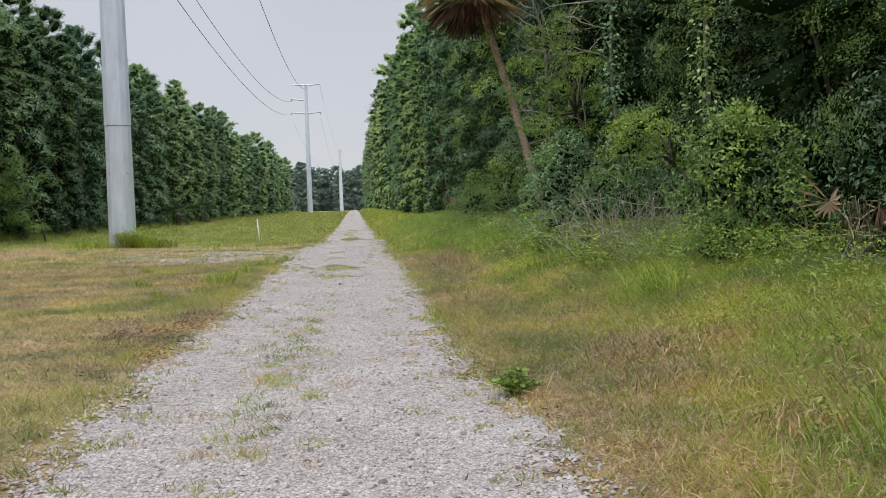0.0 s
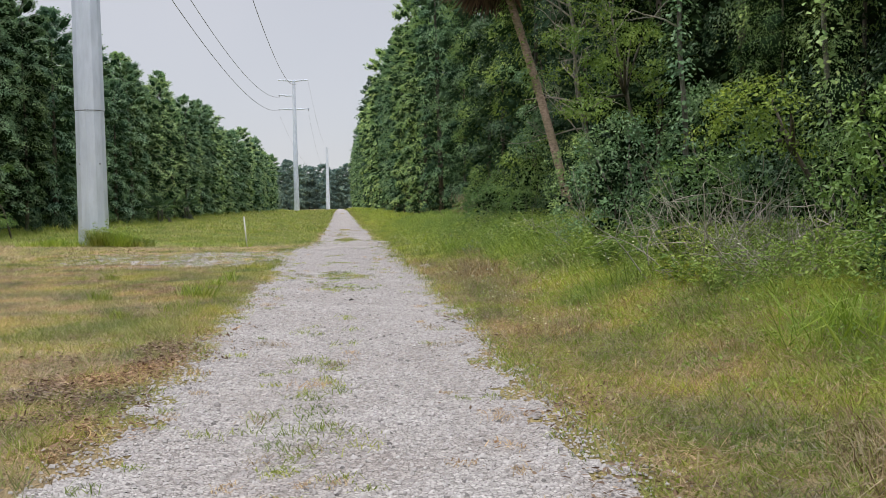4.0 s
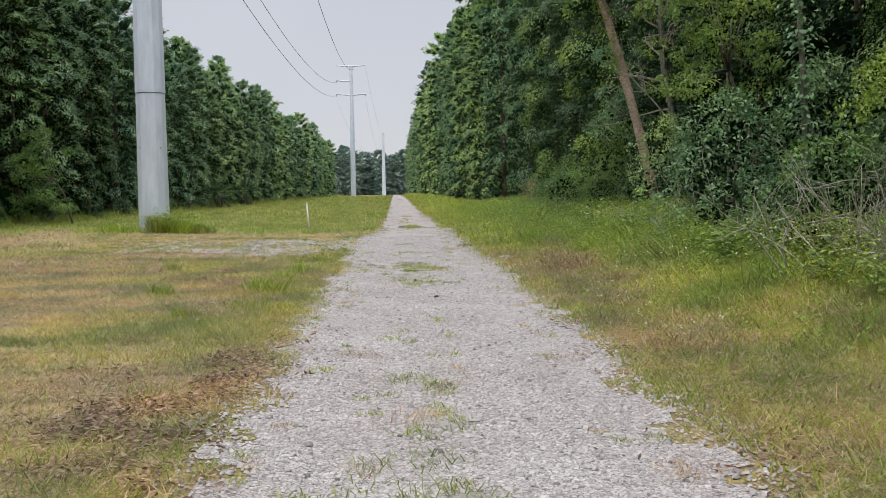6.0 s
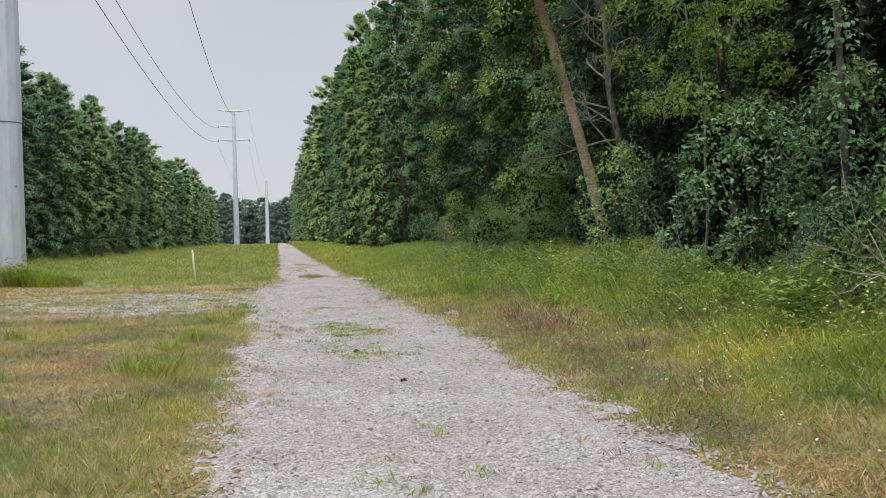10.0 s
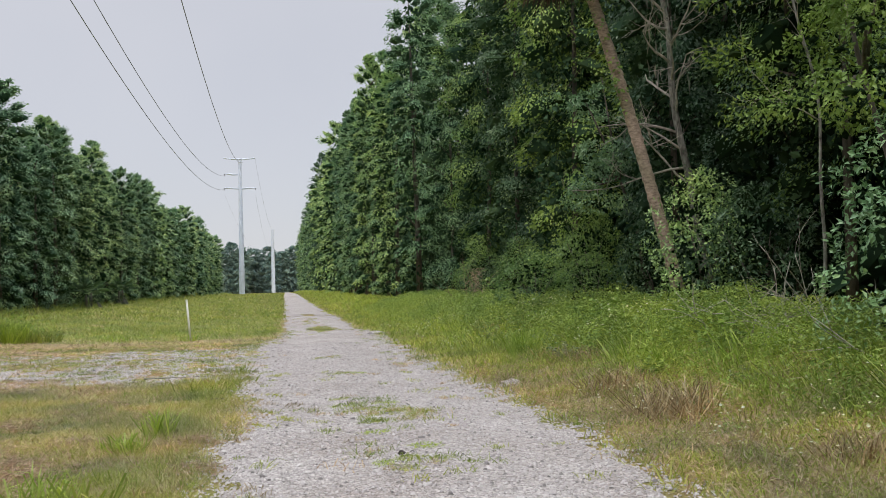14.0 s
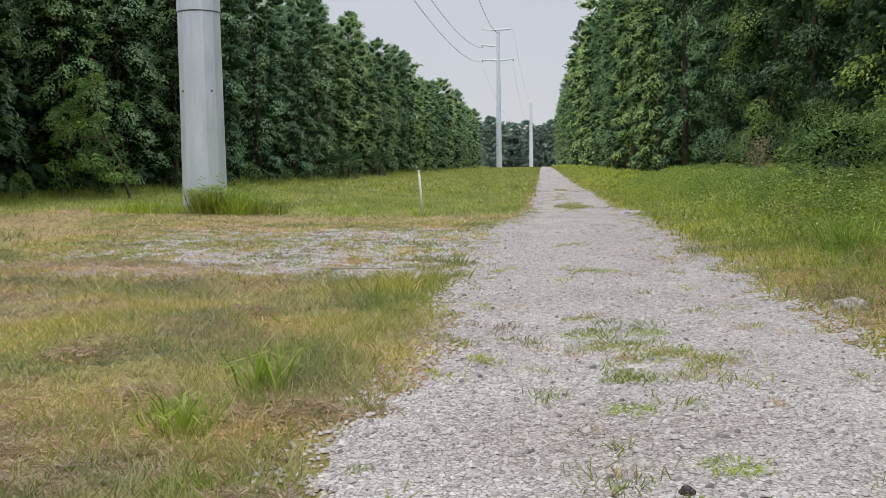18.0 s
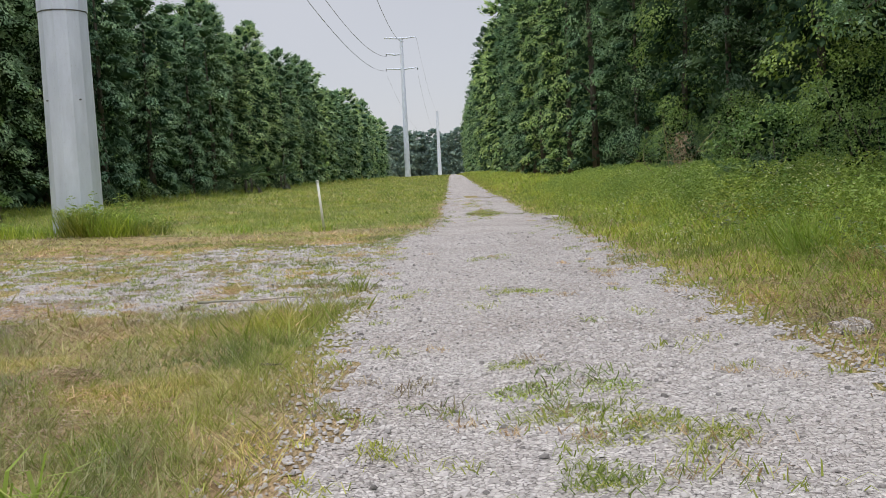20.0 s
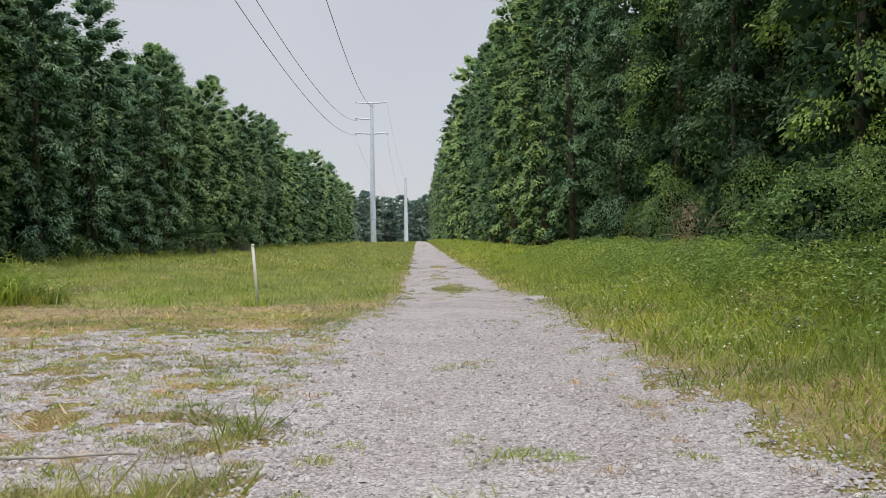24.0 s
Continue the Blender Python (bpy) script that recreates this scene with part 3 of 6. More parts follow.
def masses_np(rng, centres, radii, flat=0.75):
    """Fill for the inside of a crown: one rough lump in each clump, to be coloured as shade."""
    g = (1 + 5 ** 0.5) / 2
    base = np.array([(-1, g, 0), (1, g, 0), (-1, -g, 0), (1, -g, 0), (0, -1, g), (0, 1, g), (0, -1, -g), (0, 1, -g), (g, 0, -1), (g, 0, 1), (-g, 0, -1), (-g, 0, 1)]) / math.hypot(1, g)
    face = np.array([(0, 11, 5), (0, 5, 1), (0, 1, 7), (0, 7, 10), (0, 10, 11), (1, 5, 9), (5, 11, 4), (11, 10, 2), (10, 7, 6), (7, 1, 8), (3, 9, 4), (3, 4, 2), (3, 2, 6), (3, 6, 8), (3, 8, 9), (4, 9, 5), (2, 4, 11), (6, 2, 10), (8, 6, 7), (9, 8, 1)])
    n = len(centres)
    v = base[None] * rng.uniform(0.55, 1.15, (n, 12, 1)) * np.asarray(radii)[:, None, None] * np.array([[[1, 1, flat]]]) + np.asarray(centres)[:, None, :]
    return v.reshape(-1, 3), (face[None] + (np.arange(n) * 12)[:, None, None]).reshape(-1, 3)


def shaded_leaves(rng, n, height, radius, low, size):
    """Leaves that fill the inside of a crown, coloured dark to stand for the shade there."""
    z = rng.uniform(low * height + 0.2, height * 0.86, n)
    a, d = rng.uniform(0, 2 * np.pi, n), radius * 0.62 * np.sqrt(rng.uniform(0, 1, n)) * np.clip((1.0 - z / height) / 0.35, 0.1, 1.0)
    p = np.stack([np.cos(a) * d, np.sin(a) * d, z], axis=-1)
    ln = size * rng.uniform(0.6, 1.3, n)
    return leaves_np(p, rng.normal(0, 1, (n, 3)), rng.normal(0, 1, (n, 3)), ln, ln * 0.7)


def make_tree(rng, height, radius, leaf, mat, name="tree", low=0.04, clumps=40, per=60, trunk_r=0.16, bark=None, limbs=4, droop=0.6, label="", group="", top_round=0.4, inner_mat=None, inside=200, breadth=0.38, thick=0.26, reach=0.50):
    tree = tagged(new(name), label, name, group)
    wob = rng.normal(0, 0.12, (5, 2)).cumsum(axis=0) * 0.5
    wob -= wob[0]
    pts = np.stack([wob[:, 0], wob[:, 1], np.linspace(-0.15, height * 0.9, 5)], axis=-1)
    v, q = tube(pts, trunk_r * np.array([1.25, 1.0, 0.75, 0.45, 0.12]), 8)
    part("trunk", mesh_np("trunk", v, quads=q, mat=bark or BARK, smooth=True), tree)
    v, t, vm, tm, ends = boughs_np(rng, height, radius, low, clumps, per, leaf, droop, top_round, breadth, thick, reach)
    # fills gaps in the crown; its colour stands in for the inner shade
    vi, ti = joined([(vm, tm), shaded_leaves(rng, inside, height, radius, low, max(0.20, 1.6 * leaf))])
    part("inner_foliage", mesh_np("inner_foliage", vi, tris=ti, mat=inner_mat or LEAF_DEEP_SHADE), tree, "filling inside the crown, shade put into its colour")
    part("crown", mesh_np("crown", v, tris=t, mat=mat), tree)
    for i in range(limbs):
        b = ends[int((i + 0.6) * len(ends) / limbs)]
        a = np.array([0, 0, max(b[2] - 0.9, 0.2)])
        v, q = tube([a, (a + b) / 2 + np.array([0, 0, 0.15]), b], [trunk_r * 0.36, trunk_r * 0.24, trunk_r * 0.08], 5)
        part("limb", mesh_np("limb", v, quads=q, mat=bark or BARK, smooth=True), tree)
    return tree


class Stock:
    """Shapes that are set out again and again: the first call places the shape itself, later ones copies."""

    def __init__(self, makers):
        self.makers, self.made, self.k = makers, {}, 0

    def put(self, x, y, size, turn, which=None, tall=1.0):
        i = self.k % len(self.makers) if which is None else which
        self.k += 1
        m = pose(x, y, float(ground_z(x, y)), 0, 0, turn) @ Matrix.Diagonal((size, size, size * tall, 1))
        if i not in self.made:
            self.made[i] = self.makers[i]()
            self.made[i].matrix_basis = m
            return self.made[i]
        ob = copy_thing(self.made[i], Matrix.Identity(4))
        ob.matrix_basis = m
        return ob


EAST, WEST, FAR_E, FAR_W, END = "trees of the east wood", "trees of the west line", "far trees of the east wood", "far trees of the west line", "trees closing the clearing"


def near_maker(seed, height, radius, mat, label, leaf=0.095, droop=0.7, per=400, low=0.05, boughs=46, inner=None):
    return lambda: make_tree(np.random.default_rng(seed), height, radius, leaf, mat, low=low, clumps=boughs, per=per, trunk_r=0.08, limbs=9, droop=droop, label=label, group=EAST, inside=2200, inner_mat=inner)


def mid_maker(seed, height, radius, mat, label, group, leaf=0.18):
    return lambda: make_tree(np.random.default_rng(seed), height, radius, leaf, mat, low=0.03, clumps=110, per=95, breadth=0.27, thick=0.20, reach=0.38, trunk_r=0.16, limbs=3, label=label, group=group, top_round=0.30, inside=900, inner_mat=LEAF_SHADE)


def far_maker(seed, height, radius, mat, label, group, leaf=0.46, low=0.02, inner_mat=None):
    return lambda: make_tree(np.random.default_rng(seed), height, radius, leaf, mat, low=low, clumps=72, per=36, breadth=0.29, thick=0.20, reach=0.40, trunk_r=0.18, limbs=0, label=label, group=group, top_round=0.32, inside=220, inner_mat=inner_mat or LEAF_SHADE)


def back_maker(seed, height, radius, mat, label):
    return lambda: make_tree(np.random.default_rng(seed), height, radius, 0.27, mat, low=0.02, clumps=34, per=36, inside=500, trunk_r=0.18, limbs=0, label=label, group=EAST)


back_wood = Stock([back_maker(161, 15, 2.4, LEAF_DARK, "dark green tree standing inside the wood"), back_maker(162, 14, 2.3, LEAF_MID, "green tree standing inside the wood"), back_maker(163, 16, 2.5, LEAF_DARK, "tall dark tree standing inside the wood")])
near_wood = Stock([near_maker(101, 15.6, 1.95, LEAF_MID, "tall green hardwood tree with drooping leafy sprays", inner=LEAF_SHADE), near_maker(102, 16.6, 2.05, LEAF_MID, "tall dark green hardwood tree in the wood edge", low=0.10, inner=LEAF_SHADE),
                   near_maker(103, 15.0, 1.9, LEAF_FRESH, "fresh green hardwood tree with broad leaves in the wood edge", 0.10, inner=LEAF_SHADE), near_maker(104, 17.0, 1.95, LEAF_DARK, "dense dark green tree shading the verge", 0.12, low=0.10, inner=LEAF_SHADE)])
close_wood = Stock([near_maker(181, 15.6, 2.15, LEAF_MID, "tall green hardwood tree with drooping leafy sprays", 0.07, 0.75, 620, 0.06, 52), near_maker(182, 16.4, 2.3, LEAF_DARK, "tall dark green hardwood tree in the wood edge", 0.07, 0.7, 620, 0.07, 52),
                    near_maker(183, 15.2, 2.2, LEAF_FRESH, "fresh green tree with feathery layered sprays", 0.062, 0.55, 700, 0.11, 54)])
mid_wood = Stock([mid_maker(111, 17.4, 1.75, LEAF_MID, "tall green tree in the long wood edge", EAST), mid_maker(112, 19.0, 1.75, LEAF_MID, "tall dark green tree in the long wood edge", EAST), mid_maker(113, 18.0, 1.65, LEAF_MID, "slender green tree in the long wood edge", EAST)])
near_field = Stock([lambda: make_tree(np.random.default_rng(171), 14.2, 1.95, 0.135, LEAF_FIELD, low=0.05, clumps=110, per=170, breadth=0.27, thick=0.19, reach=0.38, limbs=4, label="tall dark green tree behind the mown field", group=WEST, top_round=0.30, inside=1800, trunk_r=0.10),
                    lambda: make_tree(np.random.default_rng(172), 13.4, 1.9, 0.135, LEAF_MID, low=0.12, clumps=110, per=170, breadth=0.27, thick=0.19, reach=0.38, limbs=4, label="tall green tree behind the mown field", group=WEST, top_round=0.30, inside=1800, trunk_r=0.10),
                    lambda: make_tree(np.random.default_rng(173), 15.0, 1.9, 0.13, LEAF_DARK, low=0.10, clumps=110, per=170, breadth=0.27, thick=0.19, reach=0.38, limbs=4, label="dense dark tree behind the mown field", group=WEST, top_round=0.30, inside=1800, trunk_r=0.10)])
mid_field = Stock([mid_maker(121, 14.4, 1.85, LEAF_FIELD, "columnar dark green tree behind the mown field", WEST), mid_maker(122, 13.0, 1.85, LEAF_FIELD, "columnar bright green tree behind the mown field", WEST),
                   mid_maker(123, 15.2, 1.8, LEAF_MID, "tall dark green tree behind the mown field", WEST), mid_maker(124, 13.8, 1.9, LEAF_FIELD, "dense green tree behind the mown field", WEST)])
far_field = Stock([far_maker(131, 14.8, 2.4, LEAF_FIELD, "distant dark green tree in the field line", FAR_W), far_maker(132, 13.8, 2.3, LEAF_FIELD, "distant green tree in the field line", FAR_W), far_maker(133, 15.6, 2.3, LEAF_MID, "distant tall green tree in the field line", FAR_W)])
far_wood = Stock([far_maker(141, 20.5, 2.6, LEAF_MID, "distant tall green tree in the wood edge", FAR_E), far_maker(142, 22.5, 2.5, LEAF_DARK, "distant dark green tree in the wood edge", FAR_E), far_maker(143, 19.0, 2.6, LEAF_MID, "distant broad green tree in the wood edge", FAR_E)])
# leaves and inner fill both carry the painted haze
end_wood = Stock([far_maker(151, 21, 5.0, LEAF_HAZE, "distant wood tree, haze put into its blue-green colour", END, 1.3, 0.02, LEAF_HAZE), far_maker(152, 19, 5.5, LEAF_HAZE, "distant wood tree, haze put into its blue-green colour", END, 1.3, 0.02, LEAF_HAZE), far_maker(153, 23, 4.6, LEAF_HAZE, "distant wood tree, haze put into its blue-green colour", END, 1.3, 0.02, LEAF_HAZE)])


def plant_rows():
    rng = random.Random(5)
    y, step = 2.0, 1
    while y < 62:                                        # east wood, first row
        step = -step
        at = (WOOD_EDGE + (2.6 if y < 21 else 1.9) + 0.65 * step + rng.uniform(-0.3, 0.3), y, rng.uniform(0.90, 1.13), rng.uniform(0, 360))
        if y < 33:
            close_wood.put(*at, 2 if 11 < y < 21 and rng.random() < 0.7 else 1 if y > 21 and rng.random() < 0.85 else None)
        else:
            near_wood.put(*at, 3 if y < 47 and rng.random() < 0.6 else None)
        y += rng.uniform(2.9, 3.7)
    for x, at, size, which in ((7.3, 12.3, 0.52, 2), (7.5, 9.2, 0.55, 0), (7.2, 17.1, 0.5, 0), (7.0, 19.2, 0.42, 2)):
        close_wood.put(x, at, size, rng.uniform(0, 360), which)      # younger trees before them
    while y < 140:
        step = -step
        mid_wood.put(WOOD_EDGE + 1.2 + 1.1 * step + rng.uniform(-0.3, 0.3), y, rng.uniform(0.95, 1.13) * (1 + 0.0016 * (y - 60)), rng.uniform(0, 360), None, rng.uniform(0.86, 1.08))
        y += rng.uniform(3.4, 4.4)
    while y < 395:
        step = -step
        far_wood.put(WOOD_EDGE + 1.0 + 0.8 * step + rng.uniform(-0.3, 0.3), y, rng.uniform(0.93, 1.12), rng.uniform(0, 360), None, rng.uniform(0.88, 1.06))
        y += rng.uniform(4.6, 5.6)
    y = -12.0
    while y < 66:                                        # east wood, rows behind
        back_wood.put(WOOD_EDGE + 5.0 + rng.uniform(-0.7, 0.7), y, rng.uniform(0.9, 1.05), rng.uniform(0, 360))
        y += rng.uniform(2.8, 3.6)
    y = 31.0
    while y < 135:                                       # west line, first row
        (near_field if y < 64 else mid_field).put(FIELD_TREES - 1.6 + 0.9 * step + rng.uniform(-0.3, 0.3), y, rng.uniform(0.86, 1.06) * (0.91 if y < 46 else 1.0), rng.uniform(0, 360), None, rng.uniform(0.92, 1.06))
        y += rng.uniform(2.5, 3.3) if y < 64 else rng.uniform(3.0, 4.0)
        step = -step
    while y < 262:
        step = -step
        far_field.put(FIELD_TREES - 1.5 + 0.9 * step + rng.uniform(-0.3, 0.3), y, rng.uniform(0.82, 1.0), rng.uniform(0, 360), None, rng.uniform(0.88, 1.04))
        y += rng.uniform(3.5, 4.3)
    y = 20.0
    while y < 220:                                       # west line, rows behind
        far_field.put(FIELD_TREES - 5.2 + rng.uniform(-0.8, 0.8), y, rng.uniform(0.78, 0.93), rng.uniform(0, 360))
        y += rng.uniform(3.2, 4.0)
    for y in range(-26, 30, 5):                           # beside and behind the start: unseen trees added to hem in the light
        far_field.put(FIELD_TREES - 1.5, y, rng.uniform(0.9, 1.05), rng.uniform(0, 360))
    for y in range(-30, 0, 5):
        far_wood.put(WOOD_EDGE + 2.2, y, rng.uniform(0.72, 0.8), rng.uniform(0, 360))
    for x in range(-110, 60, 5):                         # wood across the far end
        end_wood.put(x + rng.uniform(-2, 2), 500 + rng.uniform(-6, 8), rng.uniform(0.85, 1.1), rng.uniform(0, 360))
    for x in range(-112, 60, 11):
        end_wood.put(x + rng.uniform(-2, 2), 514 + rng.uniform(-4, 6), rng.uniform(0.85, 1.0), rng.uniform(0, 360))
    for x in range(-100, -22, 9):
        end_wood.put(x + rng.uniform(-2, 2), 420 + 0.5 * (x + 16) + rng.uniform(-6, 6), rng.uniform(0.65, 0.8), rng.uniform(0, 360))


plant_rows()


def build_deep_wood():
    """The depth of both woods behind their first rows, where no tree can be told from the next. Added to close sky
    gaps, with shade put into its colour.
    """
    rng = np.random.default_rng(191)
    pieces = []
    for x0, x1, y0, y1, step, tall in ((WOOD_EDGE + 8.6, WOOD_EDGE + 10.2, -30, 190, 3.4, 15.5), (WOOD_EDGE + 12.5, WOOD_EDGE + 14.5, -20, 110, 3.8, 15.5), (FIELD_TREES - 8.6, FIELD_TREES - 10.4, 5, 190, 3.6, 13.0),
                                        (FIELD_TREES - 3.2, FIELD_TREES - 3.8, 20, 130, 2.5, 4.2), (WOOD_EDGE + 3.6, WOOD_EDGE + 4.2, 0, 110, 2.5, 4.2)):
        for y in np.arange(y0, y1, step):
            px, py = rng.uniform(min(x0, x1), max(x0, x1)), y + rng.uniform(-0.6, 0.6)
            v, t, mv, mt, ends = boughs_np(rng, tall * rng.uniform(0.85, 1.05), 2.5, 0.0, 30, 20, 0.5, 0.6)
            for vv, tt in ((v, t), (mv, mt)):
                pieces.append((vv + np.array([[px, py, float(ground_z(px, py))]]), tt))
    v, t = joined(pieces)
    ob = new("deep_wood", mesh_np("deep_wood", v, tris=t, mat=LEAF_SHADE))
    tagged(ob, "foliage filling the wood behind the first trees, coloured as shade", "woods", kind="stuff")


build_deep_wood()


# ---- shrubs of the wood edge ----
def make_shrub(rng, height, radius, leaf, mat, clumps, per, label, group="", name="shrub"):
    shrub = tagged(new(name), label, name, group)
    for i in range(4):
        a = i * 1.7 + rng.uniform(0, 1)
        tip = np.array([math.cos(a) * radius * 0.5, math.sin(a) * radius * 0.5, height * 0.75])
        v, q = tube([(0.05 * math.cos(a), 0.05 * math.sin(a), -0.05), tip * np.array([0.35, 0.35, 0.55]), tip], [0.03, 0.022, 0.008], 5)
        part("stem", mesh_np("stem", v, quads=q, mat=BARK, smooth=True), shrub)
    v, t, ends, rc = crown_np(rng, height, radius, 0.10, clumps, per, leaf, 0.3, 0.6, 0.30)
    # dark leaf fill that paints the shade inside the shrub
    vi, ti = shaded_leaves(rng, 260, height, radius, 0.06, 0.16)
    part("inner_foliage", mesh_np("inner_foliage", vi, tris=ti, mat=LEAF_DEEP_SHADE), shrub, "filling leaves inside the shrub, coloured as shade")
    part("foliage", mesh_np("foliage", v, tris=t, mat=mat), shrub)
    return shrub


SHRUBS = "shrubs along the wood edge"
shrubs = Stock([lambda: make_shrub(np.random.default_rng(201), 2.5, 1.15, 0.06, LEAF_FRESH, 44, 120, "bushy green shrub at the foot of the wood", SHRUBS),
                lambda: make_shrub(np.random.default_rng(202), 2.0, 1.2, 0.075, LEAF_DARK, 36, 95, "low dark green shrub at the foot of the wood", SHRUBS),
                lambda: make_shrub(np.random.default_rng(203), 3.0, 1.1, 0.08, LEAF_MID, 40, 105, "tall leafy shrub with broad leaves at the wood edge", SHRUBS),
                lambda: make_shrub(np.random.default_rng(204), 2.4, 1.3, 0.09, LEAF_FRESH, 38, 95, "light green shrub with large fresh leaves", SHRUBS),
                lambda: make_shrub(np.random.default_rng(205), 2.5, 1.15, 0.080, LEAF_FRESH, 60, 90, "rounded bright green shrub with small leaves before the wood", SHRUBS)])


def plant_shrubs():
    rng = random.Random(9)
    y = 7.0
    while y < 58:
        if not (23.3 < y < 27.8 or 39.5 < y < 42.5 or 9.0 < y < 13.6):
            shrubs.put(WOOD_EDGE + rng.uniform(-0.1, 0.8), y, rng.uniform(0.65, 1.05), rng.uniform(0, 360), rng.choice((0, 1, 1, 2, 0, 2)) if y > 20 else 1)
        y += rng.uniform(1.9, 3.4)
    for x, y, size, which, tall in ((5.55, 13.2, 0.86, 4, 1.0), (5.05, 12.6, 0.34, 3, 1.0), (4.99, 17.63, 0.75, 3, 0.9), (7.1, 11.65, 1.0, 1, 1.2), (5.07, 21.71, 0.95, 2, 0.9), (6.81, 28.59, 1.0, 1, 1.1),
                                    (5.12, 37.05, 0.85, 3, 0.8), (4.53, 36.08, 0.5, 1, 0.8), (5.49, 33.55, 0.7, 0, 0.8), (4.99, 19.02, 0.6, 1, 1.1), (6.3, 16.03, 0.8, 0, 0.9)):
        shrubs.put(x, y, size, rng.uniform(0, 360), which, tall)
    for x, y, size, which in ((7.1, 9.66, 1.1, 1), (7.1, 18.03, 1.1, 1)):
        shrubs.put(x, y, size, rng.uniform(0, 360), which, 1.25)
    for y in range(34, 124, 6):                           # low growth under the west line
        shrubs.put(FIELD_TREES + rng.uniform(0.2, 0.9), y + rng.uniform(-1.2, 1.2), rng.uniform(0.35, 0.6), rng.uniform(0, 360), rng.choice((0, 1)))


plant_shrubs()


def make_bough_tree(x, y, z, label, seed, count, spread_xyz, leaf, mat):
    """A young tree whose leafy boughs reach out in front of the wood."""
    rng = np.random.default_rng(seed)
    tree = tagged(new("tree"), label, "tree", EAST)
    tree.location = (x, y, float(ground_z(x, y)))
    v, q = tube([(1.1, 0.2, -0.1), (0.8, 0.1, z * 0.5), (0.3, 0, z * 0.85), (0, 0, z + spread_xyz[2])], [0.05, 0.042, 0.03, 0.01], 7)
    part("trunk", mesh_np("trunk", v, quads=q, mat=BARK, smooth=True), tree)
    c = rng.uniform(-1, 1, (count, 3)) * np.array(spread_xyz) + np.array([0, 0, z])
    for i in range(5):
        b = c[i]
        a = np.array([0.35, 0, max(0.4, z * 0.8)])
        v, q = tube([a, (a + b) / 2 + np.array([0, 0, 0.1]), b], [0.04, 0.028, 0.01], 5)
        part("limb", mesh_np("limb", v, quads=q, mat=BARK, smooth=True), tree)
    out = c - np.array([[0.8, 0, z]])
    out /= np.linalg.norm(out, axis=1)[:, None]
    size = rng.uniform(0.25, 0.5, count)
    v, t = clump_leaves(rng, c, size, out, 170, leaf, 0.35, 0.5)
    # dark lumps put behind the leaves as painted shade
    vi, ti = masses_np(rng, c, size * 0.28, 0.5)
    part("inner_foliage", mesh_np("inner_foliage", vi, tris=ti, mat=LEAF_DEEP_SHADE), tree, "filling inside the crown, shade put into its colour")
    part("crown", mesh_np("crown", v, tris=t, mat=mat), tree)


make_bough_tree(5.5, 24.1, 4.1, "young maple with bright yellow-green leaves before the wood", 301, 36, (1.0, 1.5, 1.3), 0.075, LEAF_LIGHT)
make_bough_tree(7.0, 14.8, 4.9, "young tree with light green feathery sprays before the wood", 302, 32, (1.0, 1.9, 1.3), 0.055, LEAF_FRESH)
make_bough_tree(5.25, 16.0, 2.0, "slender sapling with bright yellow-green sprays", 305, 15, (0.55, 0.6, 0.4), 0.055, LEAF_LIGHT)
make_bough_tree(6.4, 35.2, 4.2, "young green tree leaning out of the wood", 303, 28, (0.9, 1.4, 1.6), 0.085, LEAF_MID)
make_bough_tree(-16.3, 49.2, 2.6, "small bright green tree before the dark field line", 304, 34, (0.9, 1.2, 1.9), 0.12, LEAF_FRESH)

